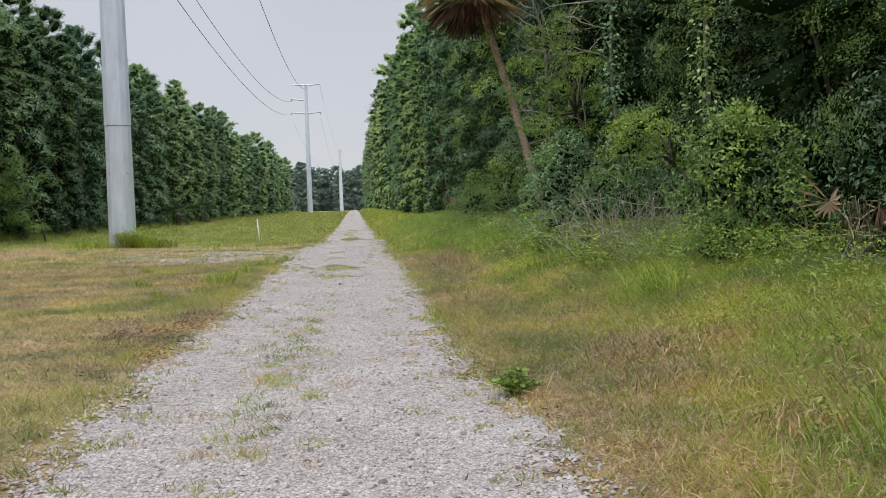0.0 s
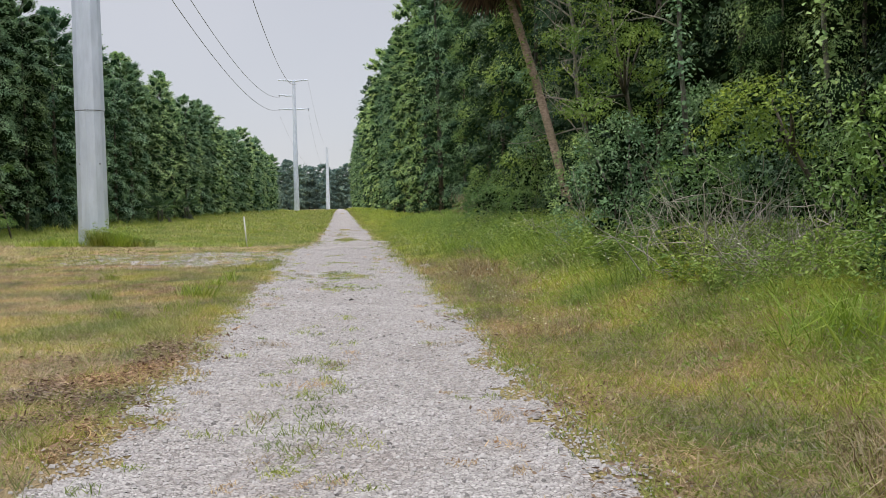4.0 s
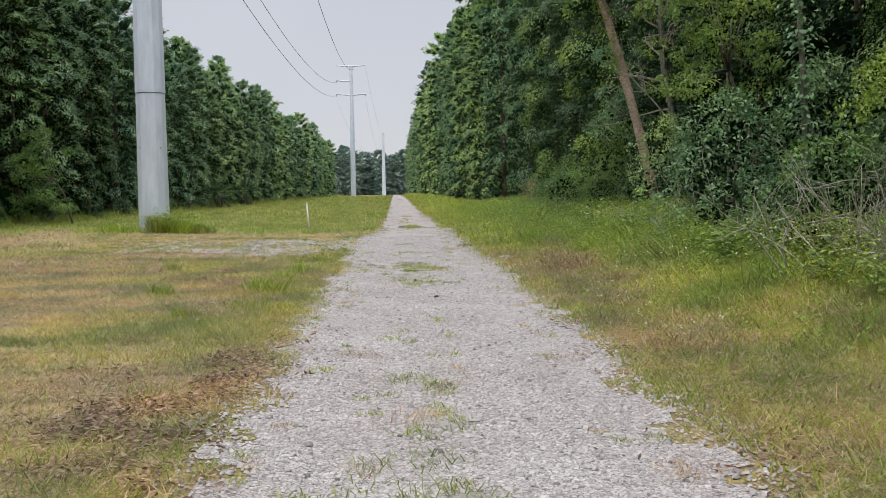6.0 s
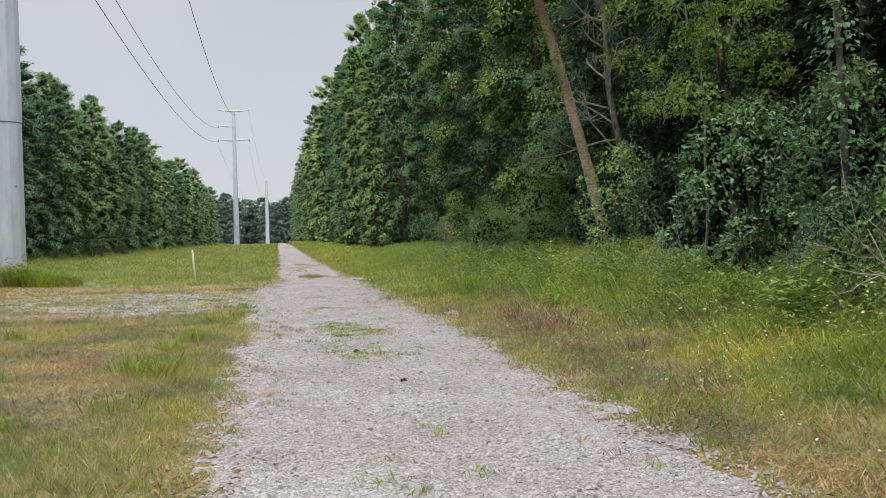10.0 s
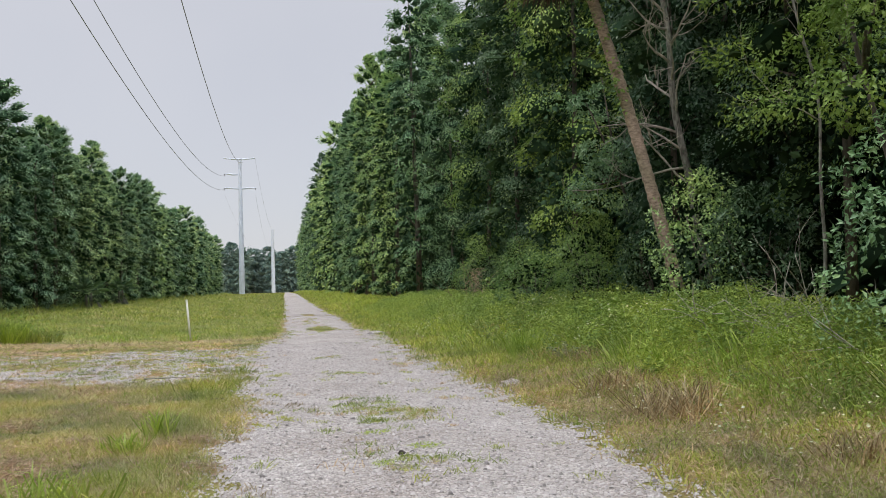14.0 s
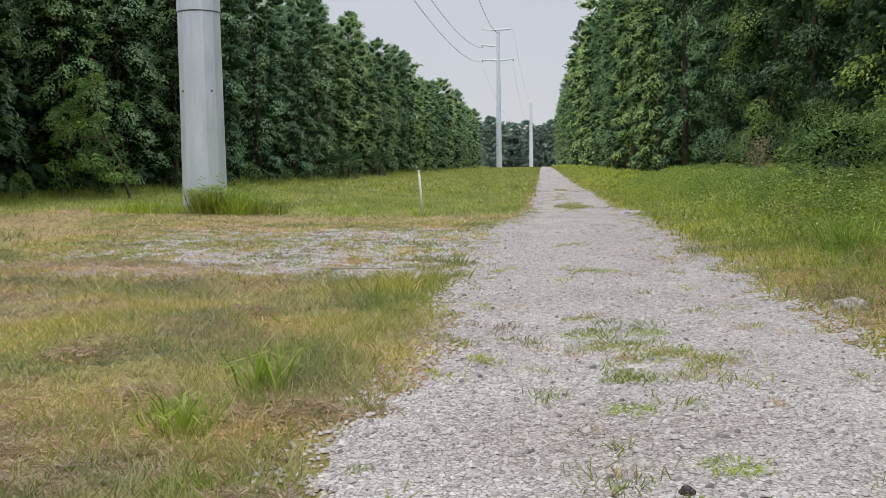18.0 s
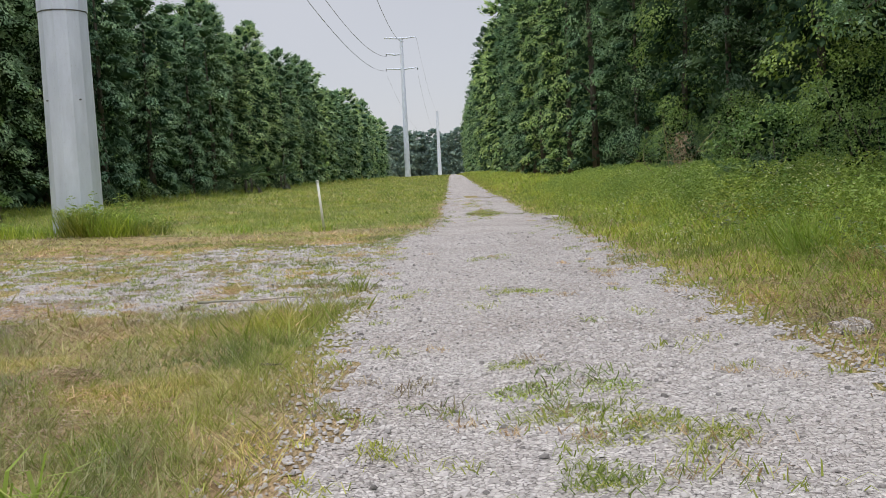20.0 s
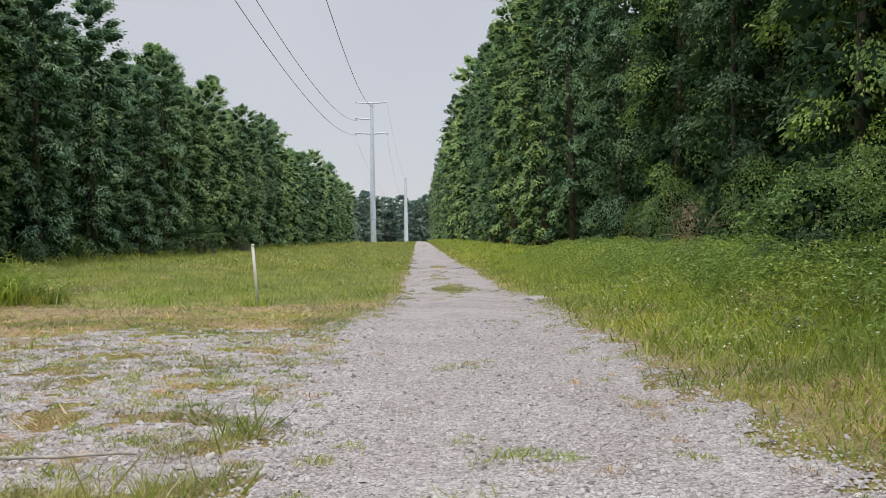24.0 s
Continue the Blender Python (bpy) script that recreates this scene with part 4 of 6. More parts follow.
# ---- transmission poles and wires ----
def make_pole(x, y, height, base_r, top_r, joint_z, sides=12, arms=(), lugs=()):
    pole = new("transmission_pole")
    tagged(pole, "tall tapered galvanised steel transmission pole standing in grass", "utility pole", "steel poles of the power line")
    pole.location = (x, y, 0)

    def r_at(z):
        return base_r + (top_r - base_r) * z / height
    v, q = tube([(0, 0, -0.3), (0, 0, joint_z)], [r_at(0), r_at(joint_z)], sides)
    part("lower_shaft", mesh_np("lower_shaft", v, quads=q, mat=STEEL), pole)
    v, q = tube([(0, 0, joint_z), (0, 0, joint_z + 0.025)], [r_at(joint_z) + 0.008] * 2, sides)
    part("joint_ring", mesh_np("joint_ring", v, quads=q, mat=STEEL_DARK), pole, "dark joint line round the shaft")
    v, q = tube([(0, 0, joint_z + 0.025), (0, 0, height)], [r_at(joint_z) + 0.018, top_r], sides)
    part("upper_shaft", mesh_np("upper_shaft", v, quads=q, mat=STEEL), pole)
    v, q = tube([(0, 0, height), (0, 0, height + 0.12)], [top_r + 0.06, top_r + 0.02], sides)
    part("cap", mesh_np("cap", v, quads=q, mat=STEEL), pole)
    for a in lugs:
        v, q = tube([(r_at(3.2) * math.cos(a) * 0.95, r_at(3.2) * math.sin(a) * 0.95, 3.2), (r_at(3.2) * math.cos(a) * 1.05, r_at(3.2) * math.sin(a) * 1.05, 3.2)], [0.02, 0.02], 8)
        part("ground_lug", mesh_np("ground_lug", v, quads=q, mat=STEEL_DARK), pole, "small dark earthing lug")
    for z, x0, x1, drop in arms:
        v, q = tube([(x0, 0, z + 0.25), (x0 * 0.5 if x0 * x1 >= 0 else 0, 0, z), (x1, 0, z + (0.25 if x0 * x1 < 0 else 0))], [0.13, 0.22, 0.13], 8)
        arm = part("cross_arm", mesh_np("cross_arm", v, quads=q, mat=STEEL), pole)
        for xe in ([x0, x1] if x0 * x1 < 0 else [x0]):
            if drop:
                k = 9
                zz = np.linspace(z + 0.2, z + 0.2 - drop, 2 * k)
                v, q = tube(np.stack([0 * zz + xe, 0 * zz, zz], axis=-1), np.where(np.arange(2 * k) % 2 == 0, 0.05, 0.13), 8)
                part("insulator", mesh_np("insulator", v, quads=q, mat=INSULATOR), arm)
    return pole


P1, P2, P3 = (-9.55, 41.3), (-10.6, 235.0), (-5.65, 440.0)
ARMS = ((31.9, -3.7, 3.4, 0), (28.4, -3.5, 0.0, 0.5), (25.1, -3.6, 3.4, 0.5))
NEAR_ARMS = ((31.9, -3.7, 3.4, 0), (25.3, -3.7, 0.0, 2.0), (23.5, -4.1, 2.6, 1.6))
make_pole(*P1, 32.3, 0.575, 0.33, 5.18, 12, NEAR_ARMS, (-2.15, -0.75))
make_pole(*P2, 31.9, 0.66, 0.36, 6.0, 12, ARMS)
make_pole(*P3, 28.8, 0.85, 0.55, 6.0, 12)


def make_wire(a, b, sag, r):
    s = np.linspace(0, 1, 41)
    pts = np.asarray(a)[None] * (1 - s)[:, None] + np.asarray(b)[None] * s[:, None]
    pts[:, 2] -= sag * 4 * s * (1 - s)
    v, q = tube(pts, [r] * len(s), 6)
    ob = new("power_line", mesh_np("power_line", v, quads=q, mat=WIRE, smooth=True))
    tagged(ob, "dark sagging power line wire strung between steel poles", "power line", "wires of the power line")


make_wire((-13.85, P1[1], 21.8), (-14.4, P2[1], 24.9), 4.6, 0.034)
make_wire((-13.4, P1[1], 23.5), (-13.95, P2[1], 28.1), 4.9, 0.034)
make_wire((-7.1, P1[1], 22.5), (-10.0, P2[1], 31.2), 5.0, 0.034)
for dx, z, sag in ((-3.5, 23.7, 8.0), (3.4, 23.7, 8.0), (3.4, 32.1, 5.0)):
    make_wire((P2[0] + dx, P2[1], z), (P3[0] + dx * 0.3, P3[1], min(z, 28.5)), sag, 0.016)


def make_stake():
    stake = new("marker_stake")
    tagged(stake, "thin white marker stake leaning in the mown grass", "stake")
    stake.matrix_basis = pose(-3.83, 40.9, 0.03, 0, -4.5, 0)
    v, q = tube([(0, 0, -0.2), (0, 0, 1.06)], [0.028, 0.028], 10)
    part("post", mesh_np("post", v, quads=q, mat=PLASTIC, smooth=True), stake)
    v, q = tube([(0, 0, 1.06), (0, 0, 1.085), (0, 0, 1.10)], [0.036, 0.034, 0.018], 10)
    part("cap", mesh_np("cap", v, quads=q, mat=PLASTIC, smooth=True), stake)


make_stake()

# ---- palm, snags, dead wood ----
def fan_frond(rng, reach, blades, width, stalk, tilt, fold=0.1, spread=2.5):
    """A fan leaf on a stalk, in its own frame along +x: leaf (verts, tris) and stalk (verts, quads)."""
    tip = np.array([stalk * math.cos(tilt), 0, stalk * math.sin(tilt)])
    ang = np.linspace(-spread / 2, spread / 2, blades) + rng.normal(0, 0.05, blades)
    ax = np.stack([np.cos(ang) * math.cos(tilt), np.sin(ang), np.cos(ang) * math.sin(tilt) - 0.15], axis=-1)
    nm = np.tile(np.array([[-math.sin(tilt), 0, math.cos(tilt)]]), (blades, 1)) + rng.normal(0, 0.25, (blades, 3))
    ln = reach * (0.75 + 0.25 * np.cos(ang)) * rng.uniform(0.85, 1.1, blades)
    leaf = leaves_np(np.tile(tip, (blades, 1)), ax, nm, ln, np.full(blades, width), fold)
    return leaf, tube([(0, 0, 0), tip * 0.5 + np.array([0, 0, 0.03]), tip], [0.016, 0.012, 0.009], 5)


def turned(v, az, at):
    c, s = math.cos(az), math.sin(az)
    return np.stack([v[:, 0] * c - v[:, 1] * s, v[:, 0] * s + v[:, 1] * c, v[:, 2]], axis=-1) + np.asarray(at)


def make_palm():
    rng = np.random.default_rng(401)
    palm = tagged(new("palm_tree"), "leaning cabbage palm with a skirt of dead brown fronds", "palm")
    base = np.array([6.53, 31.0, float(ground_z(6.53, 31.0))])
    palm.location = base
    s = np.linspace(0, 1, 90)
    line = np.stack([-2.17 * s + 0.10 * np.sin(s * 3.1) - 0.13 * s * s, 0 * s, -0.15 + 8.2 * s], axis=-1)
    ring = 0.125 - 0.028 * s + 0.012 * (np.arange(90) % 2) + rng.normal(0, 0.004, 90)
    ring[:6] += np.linspace(0.07, 0, 6)
    v, q = tube(line, ring, 14)
    part("trunk", mesh_np("trunk", v, quads=q, mat=BARK_PALM, smooth=True), palm)
    head = line[-1]
    for i in range(54):                                  # dead fronds hang down round the head
        az, tilt = i * 2.4 + rng.uniform(-0.3, 0.3), rng.uniform(-1.25, -0.2)
        m = DEAD_TAN if tilt > -0.55 else DEAD_RED
        leaf, stem = fan_frond(rng, rng.uniform(0.85, 1.2), 15, 0.05, rng.uniform(0.55, 1.0), tilt, 0.05, 1.4)
        frond = part("dead_frond", mesh_np("dead_frond", turned(leaf[0], az, head), tris=leaf[1], mat=m), palm, "" if m is DEAD_RED else "tan dry frond")
        part("stalk", mesh_np("stalk", turned(stem[0], az, head), quads=stem[1], mat=m, smooth=True), frond)
    for i in range(26):
        az, tilt = i * 2.4 + 0.5, rng.uniform(-0.25, 1.2)
        leaf, stem = fan_frond(rng, rng.uniform(0.75, 1.0), 22, 0.05, rng.uniform(0.7, 1.1), tilt, 0.08, 3.4)
        frond = part("green_frond", mesh_np("green_frond", turned(leaf[0], az, head + np.array([0, 0, 0.15])), tris=leaf[1], mat=PALM_OLIVE), palm)
        part("stalk", mesh_np("stalk", turned(stem[0], az, head + np.array([0, 0, 0.15])), quads=stem[1], mat=PALM_OLIVE, smooth=True), frond)
    n = 420                                              # a vine climbs the upper trunk
    f = rng.uniform(0.52, 0.98, n)
    a = rng.normal(3.4, 0.8, n)
    p = np.stack([np.interp(f, s, line[:, 0]), 0 * f, np.interp(f, s, line[:, 2])], axis=-1) + np.stack([np.cos(a), np.sin(a), 0 * a], axis=-1) * rng.uniform(0.1, 0.34, n)[:, None]
    v, t = leaves_np(p, np.stack([np.cos(a), np.sin(a), -0.8 + 0 * a], axis=-1) + rng.normal(0, 0.4, (n, 3)), np.stack([np.cos(a), np.sin(a), 0.6 + 0 * a], axis=-1), rng.uniform(0.07, 0.13, n), rng.uniform(0.05, 0.08, n))
    part("vine", mesh_np("vine", v, tris=t, mat=LEAF_LIGHT), palm, "light green climbing vine")


DEAD_TAN = leaf_material("dead_fronds_tan", [(0.0, (0.160, 0.110, 0.065)), (0.5, (0.330, 0.250, 0.140)), (1.0, (0.520, 0.430, 0.260))], 0.15, 0.8, 0.2)
PALM_OLIVE = leaf_material("palm_fronds_olive", [(0.0, (0.130, 0.140, 0.040)), (0.5, (0.260, 0.265, 0.090)), (1.0, (0.420, 0.400, 0.180))], 0.2, 0.5, 0.2)
make_palm()


def branch_tubes(rng, a, way, length, r, depth, out):
    """A bare crooked branch and its twigs, as tubes."""
    pts, d = [np.asarray(a, dtype=float)], np.asarray(way, dtype=float)
    steps = 5
    for _ in range(steps):
        d = d + rng.normal(0, 0.16, 3) + np.array([0, 0, 0.03])
        d /= np.linalg.norm(d)
        pts.append(pts[-1] + d * length / steps)
    out.append(tube(pts, r * np.linspace(1, 0.3, steps + 1), 6 if depth > 1 else 4))
    if depth:
        for k in range(3 if depth > 1 else 4):
            i = rng.integers(1, steps + 1)
            w = d * 0.7 + rng.normal(0, 0.65, 3)
            branch_tubes(rng, pts[i], w / np.linalg.norm(w), length * rng.uniform(0.4, 0.65), r * 0.45, depth - 1, out)


def make_snag(x, y, lean, height, r, seed, label, boughs, low, bark=None, moss=0, vine=0):
    rng = np.random.default_rng(seed)
    snag = tagged(new("dead_tree"), label, "dead tree", "bare trees of the wood edge")
    snag.location = (x, y, float(ground_z(x, y)))
    s = np.linspace(0, 1, 26)
    line = np.stack([lean[0] * s + 0.13 * np.sin(s * 6 + seed) + 0.05 * np.sin(s * 15 + seed), lean[1] * s + 0.09 * np.cos(s * 5), -0.1 + height * s], axis=-1)
    v, q = tube(line, r * (1 - 0.6 * s), 10)
    part("trunk", mesh_np("trunk", v, quads=q, mat=bark or BARK_PALE, smooth=True), snag)
    for i in range(boughs):
        f = low + (0.95 - low) * i / boughs
        a = rng.uniform(1.9, 4.9)
        start = np.array([np.interp(f, s, line[:, k]) for k in range(3)])
        tubes = []
        branch_tubes(rng, start, np.array([math.cos(a), math.sin(a) * 0.7, rng.uniform(0.0, 0.6)]), rng.uniform(0.9, 1.9), r * 0.30, 2, tubes)
        v, q = joined(tubes)
        part("branch", mesh_np("branch", v, quads=q, mat=TWIG, smooth=True), snag, "bare grey forking branch")
    if vine:
        f = rng.uniform(0.0, 0.72, vine)
        a = rng.uniform(2.2, 5.6, vine)
        p = np.stack([np.interp(f, s, line[:, 0]), np.interp(f, s, line[:, 1]), np.interp(f, s, line[:, 2])], axis=-1) + np.stack([np.cos(a), np.sin(a), 0 * a], axis=-1) * rng.uniform(0.05, 0.45, vine)[:, None] * (0.3 + 0.9 * grid_noise(f * 9, f * 0, 1.0, seed))[:, None]
        v, t = leaves_np(p, np.stack([np.cos(a), np.sin(a), -0.7 + 0 * a], axis=-1) + rng.normal(0, 0.4, (vine, 3)), np.stack([np.cos(a), np.sin(a), 0.7 + 0 * a], axis=-1), rng.uniform(0.08, 0.14, vine), rng.uniform(0.05, 0.09, vine))
        part("vine", mesh_np("vine", v, tris=t, mat=LEAF_MID), snag, "green vine climbing the trunk")
    if moss:
        f = rng.uniform(0.6, 1, moss)
        p = np.stack([np.interp(f, s, line[:, 0]) + rng.normal(-0.1, 0.22, moss), rng.normal(0, 0.2, moss), np.interp(f, s, line[:, 2])], axis=-1)
        v, t = leaves_np(p, np.tile(np.array([[0, 0, -1.0]]), (moss, 1)) + rng.normal(0, 0.08, (moss, 3)), rng.normal(0, 1, (moss, 3)), rng.uniform(0.2, 0.6, moss), rng.uniform(0.01, 0.03, moss))
        per = len(v) // moss
        for i in range(moss):
            one = t[(t[:, 0] >= i * per) & (t[:, 0] < (i + 1) * per)] - i * per
            part("hanging_moss", mesh_np("hanging_moss", v[i * per:(i + 1) * per], tris=one, mat=GREY_MOSS), snag, "grey hanging moss")


make_snag(7.75, 32.0, (-1.55, 0.1), 8.4, 0.10, 411, "bare grey dead tree with hanging moss beside the palm", 14, 0.35, None, 40)
make_snag(6.38, 21.1, (-0.85, 0.1), 8.5, 0.06, 412, "pale lichen-spotted trunk with vines and bare forking branches", 6, 0.5, None, 0, 900)
make_snag(6.9, 17.0, (-0.9, 0.2), 8.2, 0.05, 413, "thin grey tree wrapped in vines among the leaves", 4, 0.6, None, 0, 700)
make_snag(6.7, 26.5, (-0.3, 0.0), 6.5, 0.032, 414, "thin bare grey sapling among the leaves", 3, 0.5)


def make_fan_palm(x, y, z, seed, count, green, label, reach=0.6, dead=0.0, name="palmetto", pale=0):
    rng = np.random.default_rng(seed)
    plant = tagged(new(name), label, "palmetto")
    plant.location = (x, y, float(ground_z(x, y)))
    v, q = tube([(0, 0, -0.1), (0.03, 0, z * 0.5), (0, 0.02, z)], [0.09, 0.08, 0.06], 8)
    part("stem", mesh_np("stem", v, quads=q, mat=BARK, smooth=True), plant)
    for i in range(count):
        isdead = rng.uniform() < dead
        az, tilt = i * 2.4 + rng.uniform(-0.3, 0.3), rng.uniform(-1.2, -0.4) if isdead else rng.uniform(0.1, 1.2)
        m = GREY_MOSS if isdead else green
        if i < pale:
            az, tilt, m = 3.9 + i * 0.5, 1.15, PALE_FROND
        if isdead and m is not PALE_FROND:
            tilt = rng.uniform(-1.5, -0.9)
        leaf, stem = fan_frond(rng, reach * rng.uniform(0.8, 1.15), 16, reach * (0.04 if isdead else 0.075), reach * rng.uniform(0.7, 1.2), tilt, 0.1, 1.9 if m is PALE_FROND else 0.9 if isdead else 2.8)
        fr = part("frond", mesh_np("frond", turned(leaf[0], az, (0, 0, z)), tris=leaf[1], mat=m), plant, "dead orange-tan fan frond" if m is PALE_FROND else "")
        part("stalk", mesh_np("stalk", turned(stem[0], az, (0, 0, z)), quads=stem[1], mat=m, smooth=True), fr)


def make_dead_palmetto(x, y):
    rng = np.random.default_rng(425)
    plant = tagged(new("palmetto"), "withered palmetto with one orange-tan fan and brown hanging strands", "palmetto")
    plant.location = (x, y, float(ground_z(x, y)))
    v, q = tube([(0.25, 0.3, -0.1), (0.3, 0.25, 0.4), (0.3, 0.2, 0.7)], [0.05, 0.045, 0.03], 8)
    part("stem", mesh_np("stem", v, quads=q, mat=BARK, smooth=True), plant)
    c = np.array([-0.13, -0.05, 0.90])
    ang = np.array([-2.3, -1.9, -1.5, -1.1, -0.7, -0.2, 0.4, 0.9, 2.3, 2.75, 3.3, 3.75])
    for i, a in enumerate(ang):                           # stiff rays of the dry fan
        long = (0.42, 0.5, 0.44)[i - 8] if i in (8, 9, 10) else 0.22
        v, t = leaves_np(c[None], np.array([[math.cos(a), 0.15, math.sin(a)]]), np.array([[0.1, -1.0, 0.2]]), np.array([long]), np.array([0.05 if long < 0.3 else 0.022]), 0.05)
        part("fan_ray", mesh_np("fan_ray", v, tris=t, mat=PALE_FROND), plant, "dry orange-tan ray of the fan")
    for i in range(30):                                   # brown strands
        a = rng.uniform(0, 6.28)
        s0 = np.array([rng.uniform(-0.2, 0.75), rng.uniform(-0.2, 0.2), rng.uniform(0.55, 0.98)])
        v, q = tube([s0, s0 + np.array([math.cos(a) * 0.12, 0.05, 0.02]), s0 + np.array([math.cos(a) * 0.2, 0.05, -rng.uniform(0.3, 0.7)])], [0.010, 0.008, 0.004], 4)
        part("strand", mesh_np("strand", v, quads=q, mat=PALE_FROND if i % 2 else DEAD_BROWN, smooth=True), plant)
    for i in range(5):
        az = rng.uniform(0, 6.28)
        leaf, stem = fan_frond(rng, 0.36, 14, 0.022, 0.15, rng.uniform(-1.3, -0.6), 0.05, 0.9)
        part("dead_frond", mesh_np("dead_frond", turned(leaf[0], az, (0.45, 0, 0.95)), tris=leaf[1], mat=DEAD_RED), plant)


make_dead_palmetto(5.75, 10.9)
for x, y, k in ((-16.5, 91.5, 1), (-16.6, 94, 2), (-16.5, 106.5, 3), (-16.6, 109, 4)):
    make_fan_palm(x, y, 1.0 + 0.12 * k, 430 + k, 16, LEAF_DARK, "dark green palmetto with hanging grey dead fronds under the trees", 0.95, 0.4)


def make_brush(x, y, size, sticks, seed, label):
    rng = np.random.default_rng(seed)
    brush = tagged(new("dead_brush"), label, "brush", "dead brush at the wood edge")
    brush.location = (x, y, float(ground_z(x, y)))
    for i in range(sticks):
        tubes = []
        a = rng.uniform(0, 2 * np.pi)
        branch_tubes(rng, (rng.normal(0, 0.45) * size, rng.normal(0, 0.7) * size, 0.0), (math.cos(a) * 0.8, math.sin(a) * 0.8, rng.uniform(0.3, 1.1)), rng.uniform(0.7, 1.4) * size, 0.013, 1, tubes)
        v, q = joined(tubes)
        part("stick", mesh_np("stick", v, quads=q, mat=TWIG, smooth=True), brush)


make_brush(5.0, 15.4, 0.8, 80, 441, "tangle of bare grey twigs at the wood edge")
make_brush(4.9, 16.7, 1.1, 56, 445, "bare grey twigs leaning over the tall grass")
make_brush(5.77, 11.65, 0.8, 10, 442, "few bare grey twigs in the tall grass")
make_brush(5.12, 24, 1.0, 26, 443, "tangle of bare grey twigs below the shrubs")
make_brush(5.2, 20.62, 0.9, 18, 444, "bare grey twigs among the shrubs")


def make_dead_sapling(x, y, height, seed):
    rng = np.random.default_rng(seed)
    plant = tagged(new("dead_sapling"), "upright red-brown dead sapling in the tall weeds", "plant")
    plant.location = (x, y, float(ground_z(x, y)))
    for i in range(7):
        tubes = []
        branch_tubes(rng, (rng.normal(0, 0.05), rng.normal(0, 0.05), -0.05), (rng.normal(0, 0.16), rng.normal(0, 0.16), 1), height * rng.uniform(0.7, 1.0), 0.014, 1, tubes)
        v, q = joined(tubes)
        part("stem", mesh_np("stem", v, quads=q, mat=DEAD_BROWN, smooth=True), plant)
    n = 260
    f = rng.uniform(0.25, 1.0, n)
    p = np.stack([rng.normal(0, 0.12, n), rng.normal(0, 0.12, n), f * height], axis=-1)
    v, t = leaves_np(p, rng.normal(0, 0.5, (n, 3)) + np.array([[0, 0, -0.5]]), rng.normal(0, 1, (n, 3)), rng.uniform(0.06, 0.13, n), rng.uniform(0.015, 0.035, n))
    part("leaves", mesh_np("leaves", v, tris=t, mat=PALE_FROND), plant, "withered orange-brown leaves")


make_dead_sapling(4.55, 41.8, 1.5, 451)


# ---- small plants, tufts and stones that stand out ----
WITHERED = leaf_material("withered_weeds_brown", [(0.0, (0.250, 0.165, 0.080)), (0.5, (0.450, 0.335, 0.185)), (1.0, (0.650, 0.530, 0.335))], 0.15, 0.8, 0.1)

def tuft_np(rng, x, y, radius, count, height, width, lean):
    a, d = rng.uniform(0, 2 * np.pi, count), radius * rng.uniform(0, 1, count) ** 0.6
    px, py = x + np.cos(a) * d, y + np.sin(a) * d
    h = height * rng.uniform(0.45, 1.1, count)
    return blades_np(px, py, ground_z(px, py) - 0.01, h, width * rng.uniform(0.6, 1.3, count), rng.uniform(*lean, count), rng, True)


def make_tuft(x, y, radius, count, height, width, mat, seed, label, name="grass_tuft", group="tufts in the mown field", lean=(0.3, 1.1)):
    rng = np.random.default_rng(seed)
    v, t = tuft_np(rng, x, y, radius, count, height, width, lean)
    v = v - np.array([[x, y, float(ground_z(x, y))]])
    ob = new(name, mesh_np(name, v, tris=t, mat=mat))
    ob.location = (x, y, float(ground_z(x, y)))
    return tagged(ob, label, "grass tuft", group)


for x, y, r, n, h, w, m, k, lab in ((-4.04, 19.5, 0.18, 90, 0.30, 0.014, GRASS_GREEN, 1, "dense green grass tuft in the mown field"), (-2.44, 19.3, 0.22, 60, 0.40, 0.018, GRASS_GREEN, 2, "tall broad-bladed green tuft beside the track"),
                                    (-2.66, 19.6, 0.2, 60, 0.34, 0.016, GRASS_LUSH, 3, "green grass tuft beside the track"), (-2.35, 22.36, 0.14, 50, 0.42, 0.016, GRASS_LUSH, 4, "upright green tuft in mown grass"),
                                    (-2.52, 21.61, 0.18, 70, 0.28, 0.014, GRASS_LUSH, 5, "bright green tuft in mown grass"), (-4.82, 23.6, 0.2, 60, 0.26, 0.014, GRASS_GREEN, 6, "low green tuft in dry grass"),
                                    (-2.52, 17.63, 0.25, 70, 0.22, 0.012, GRASS_GREEN, 7, "low green tuft beside the track"), (-3.2, 17.03, 0.2, 60, 0.24, 0.012, GRASS_GREEN, 8, "low green tuft in mown grass"),
                                    (-1.94, 28.78, 0.15, 40, 0.2, 0.012, GRASS_GREEN, 9, "small green tuft in the gravel"), (-3.85, 40.7, 0.3, 60, 0.3, 0.02, GRASS_LUSH, 10, "green weeds round the marker stake"),
                                    (-5.96, 41.3, 0.4, 70, 0.3, 0.02, GRASS_LUSH, 11, "green weeds in the mown field")):
    make_tuft(x, y, r, n, h, w, m, 500 + k, lab, lean=(0.4, 1.5))
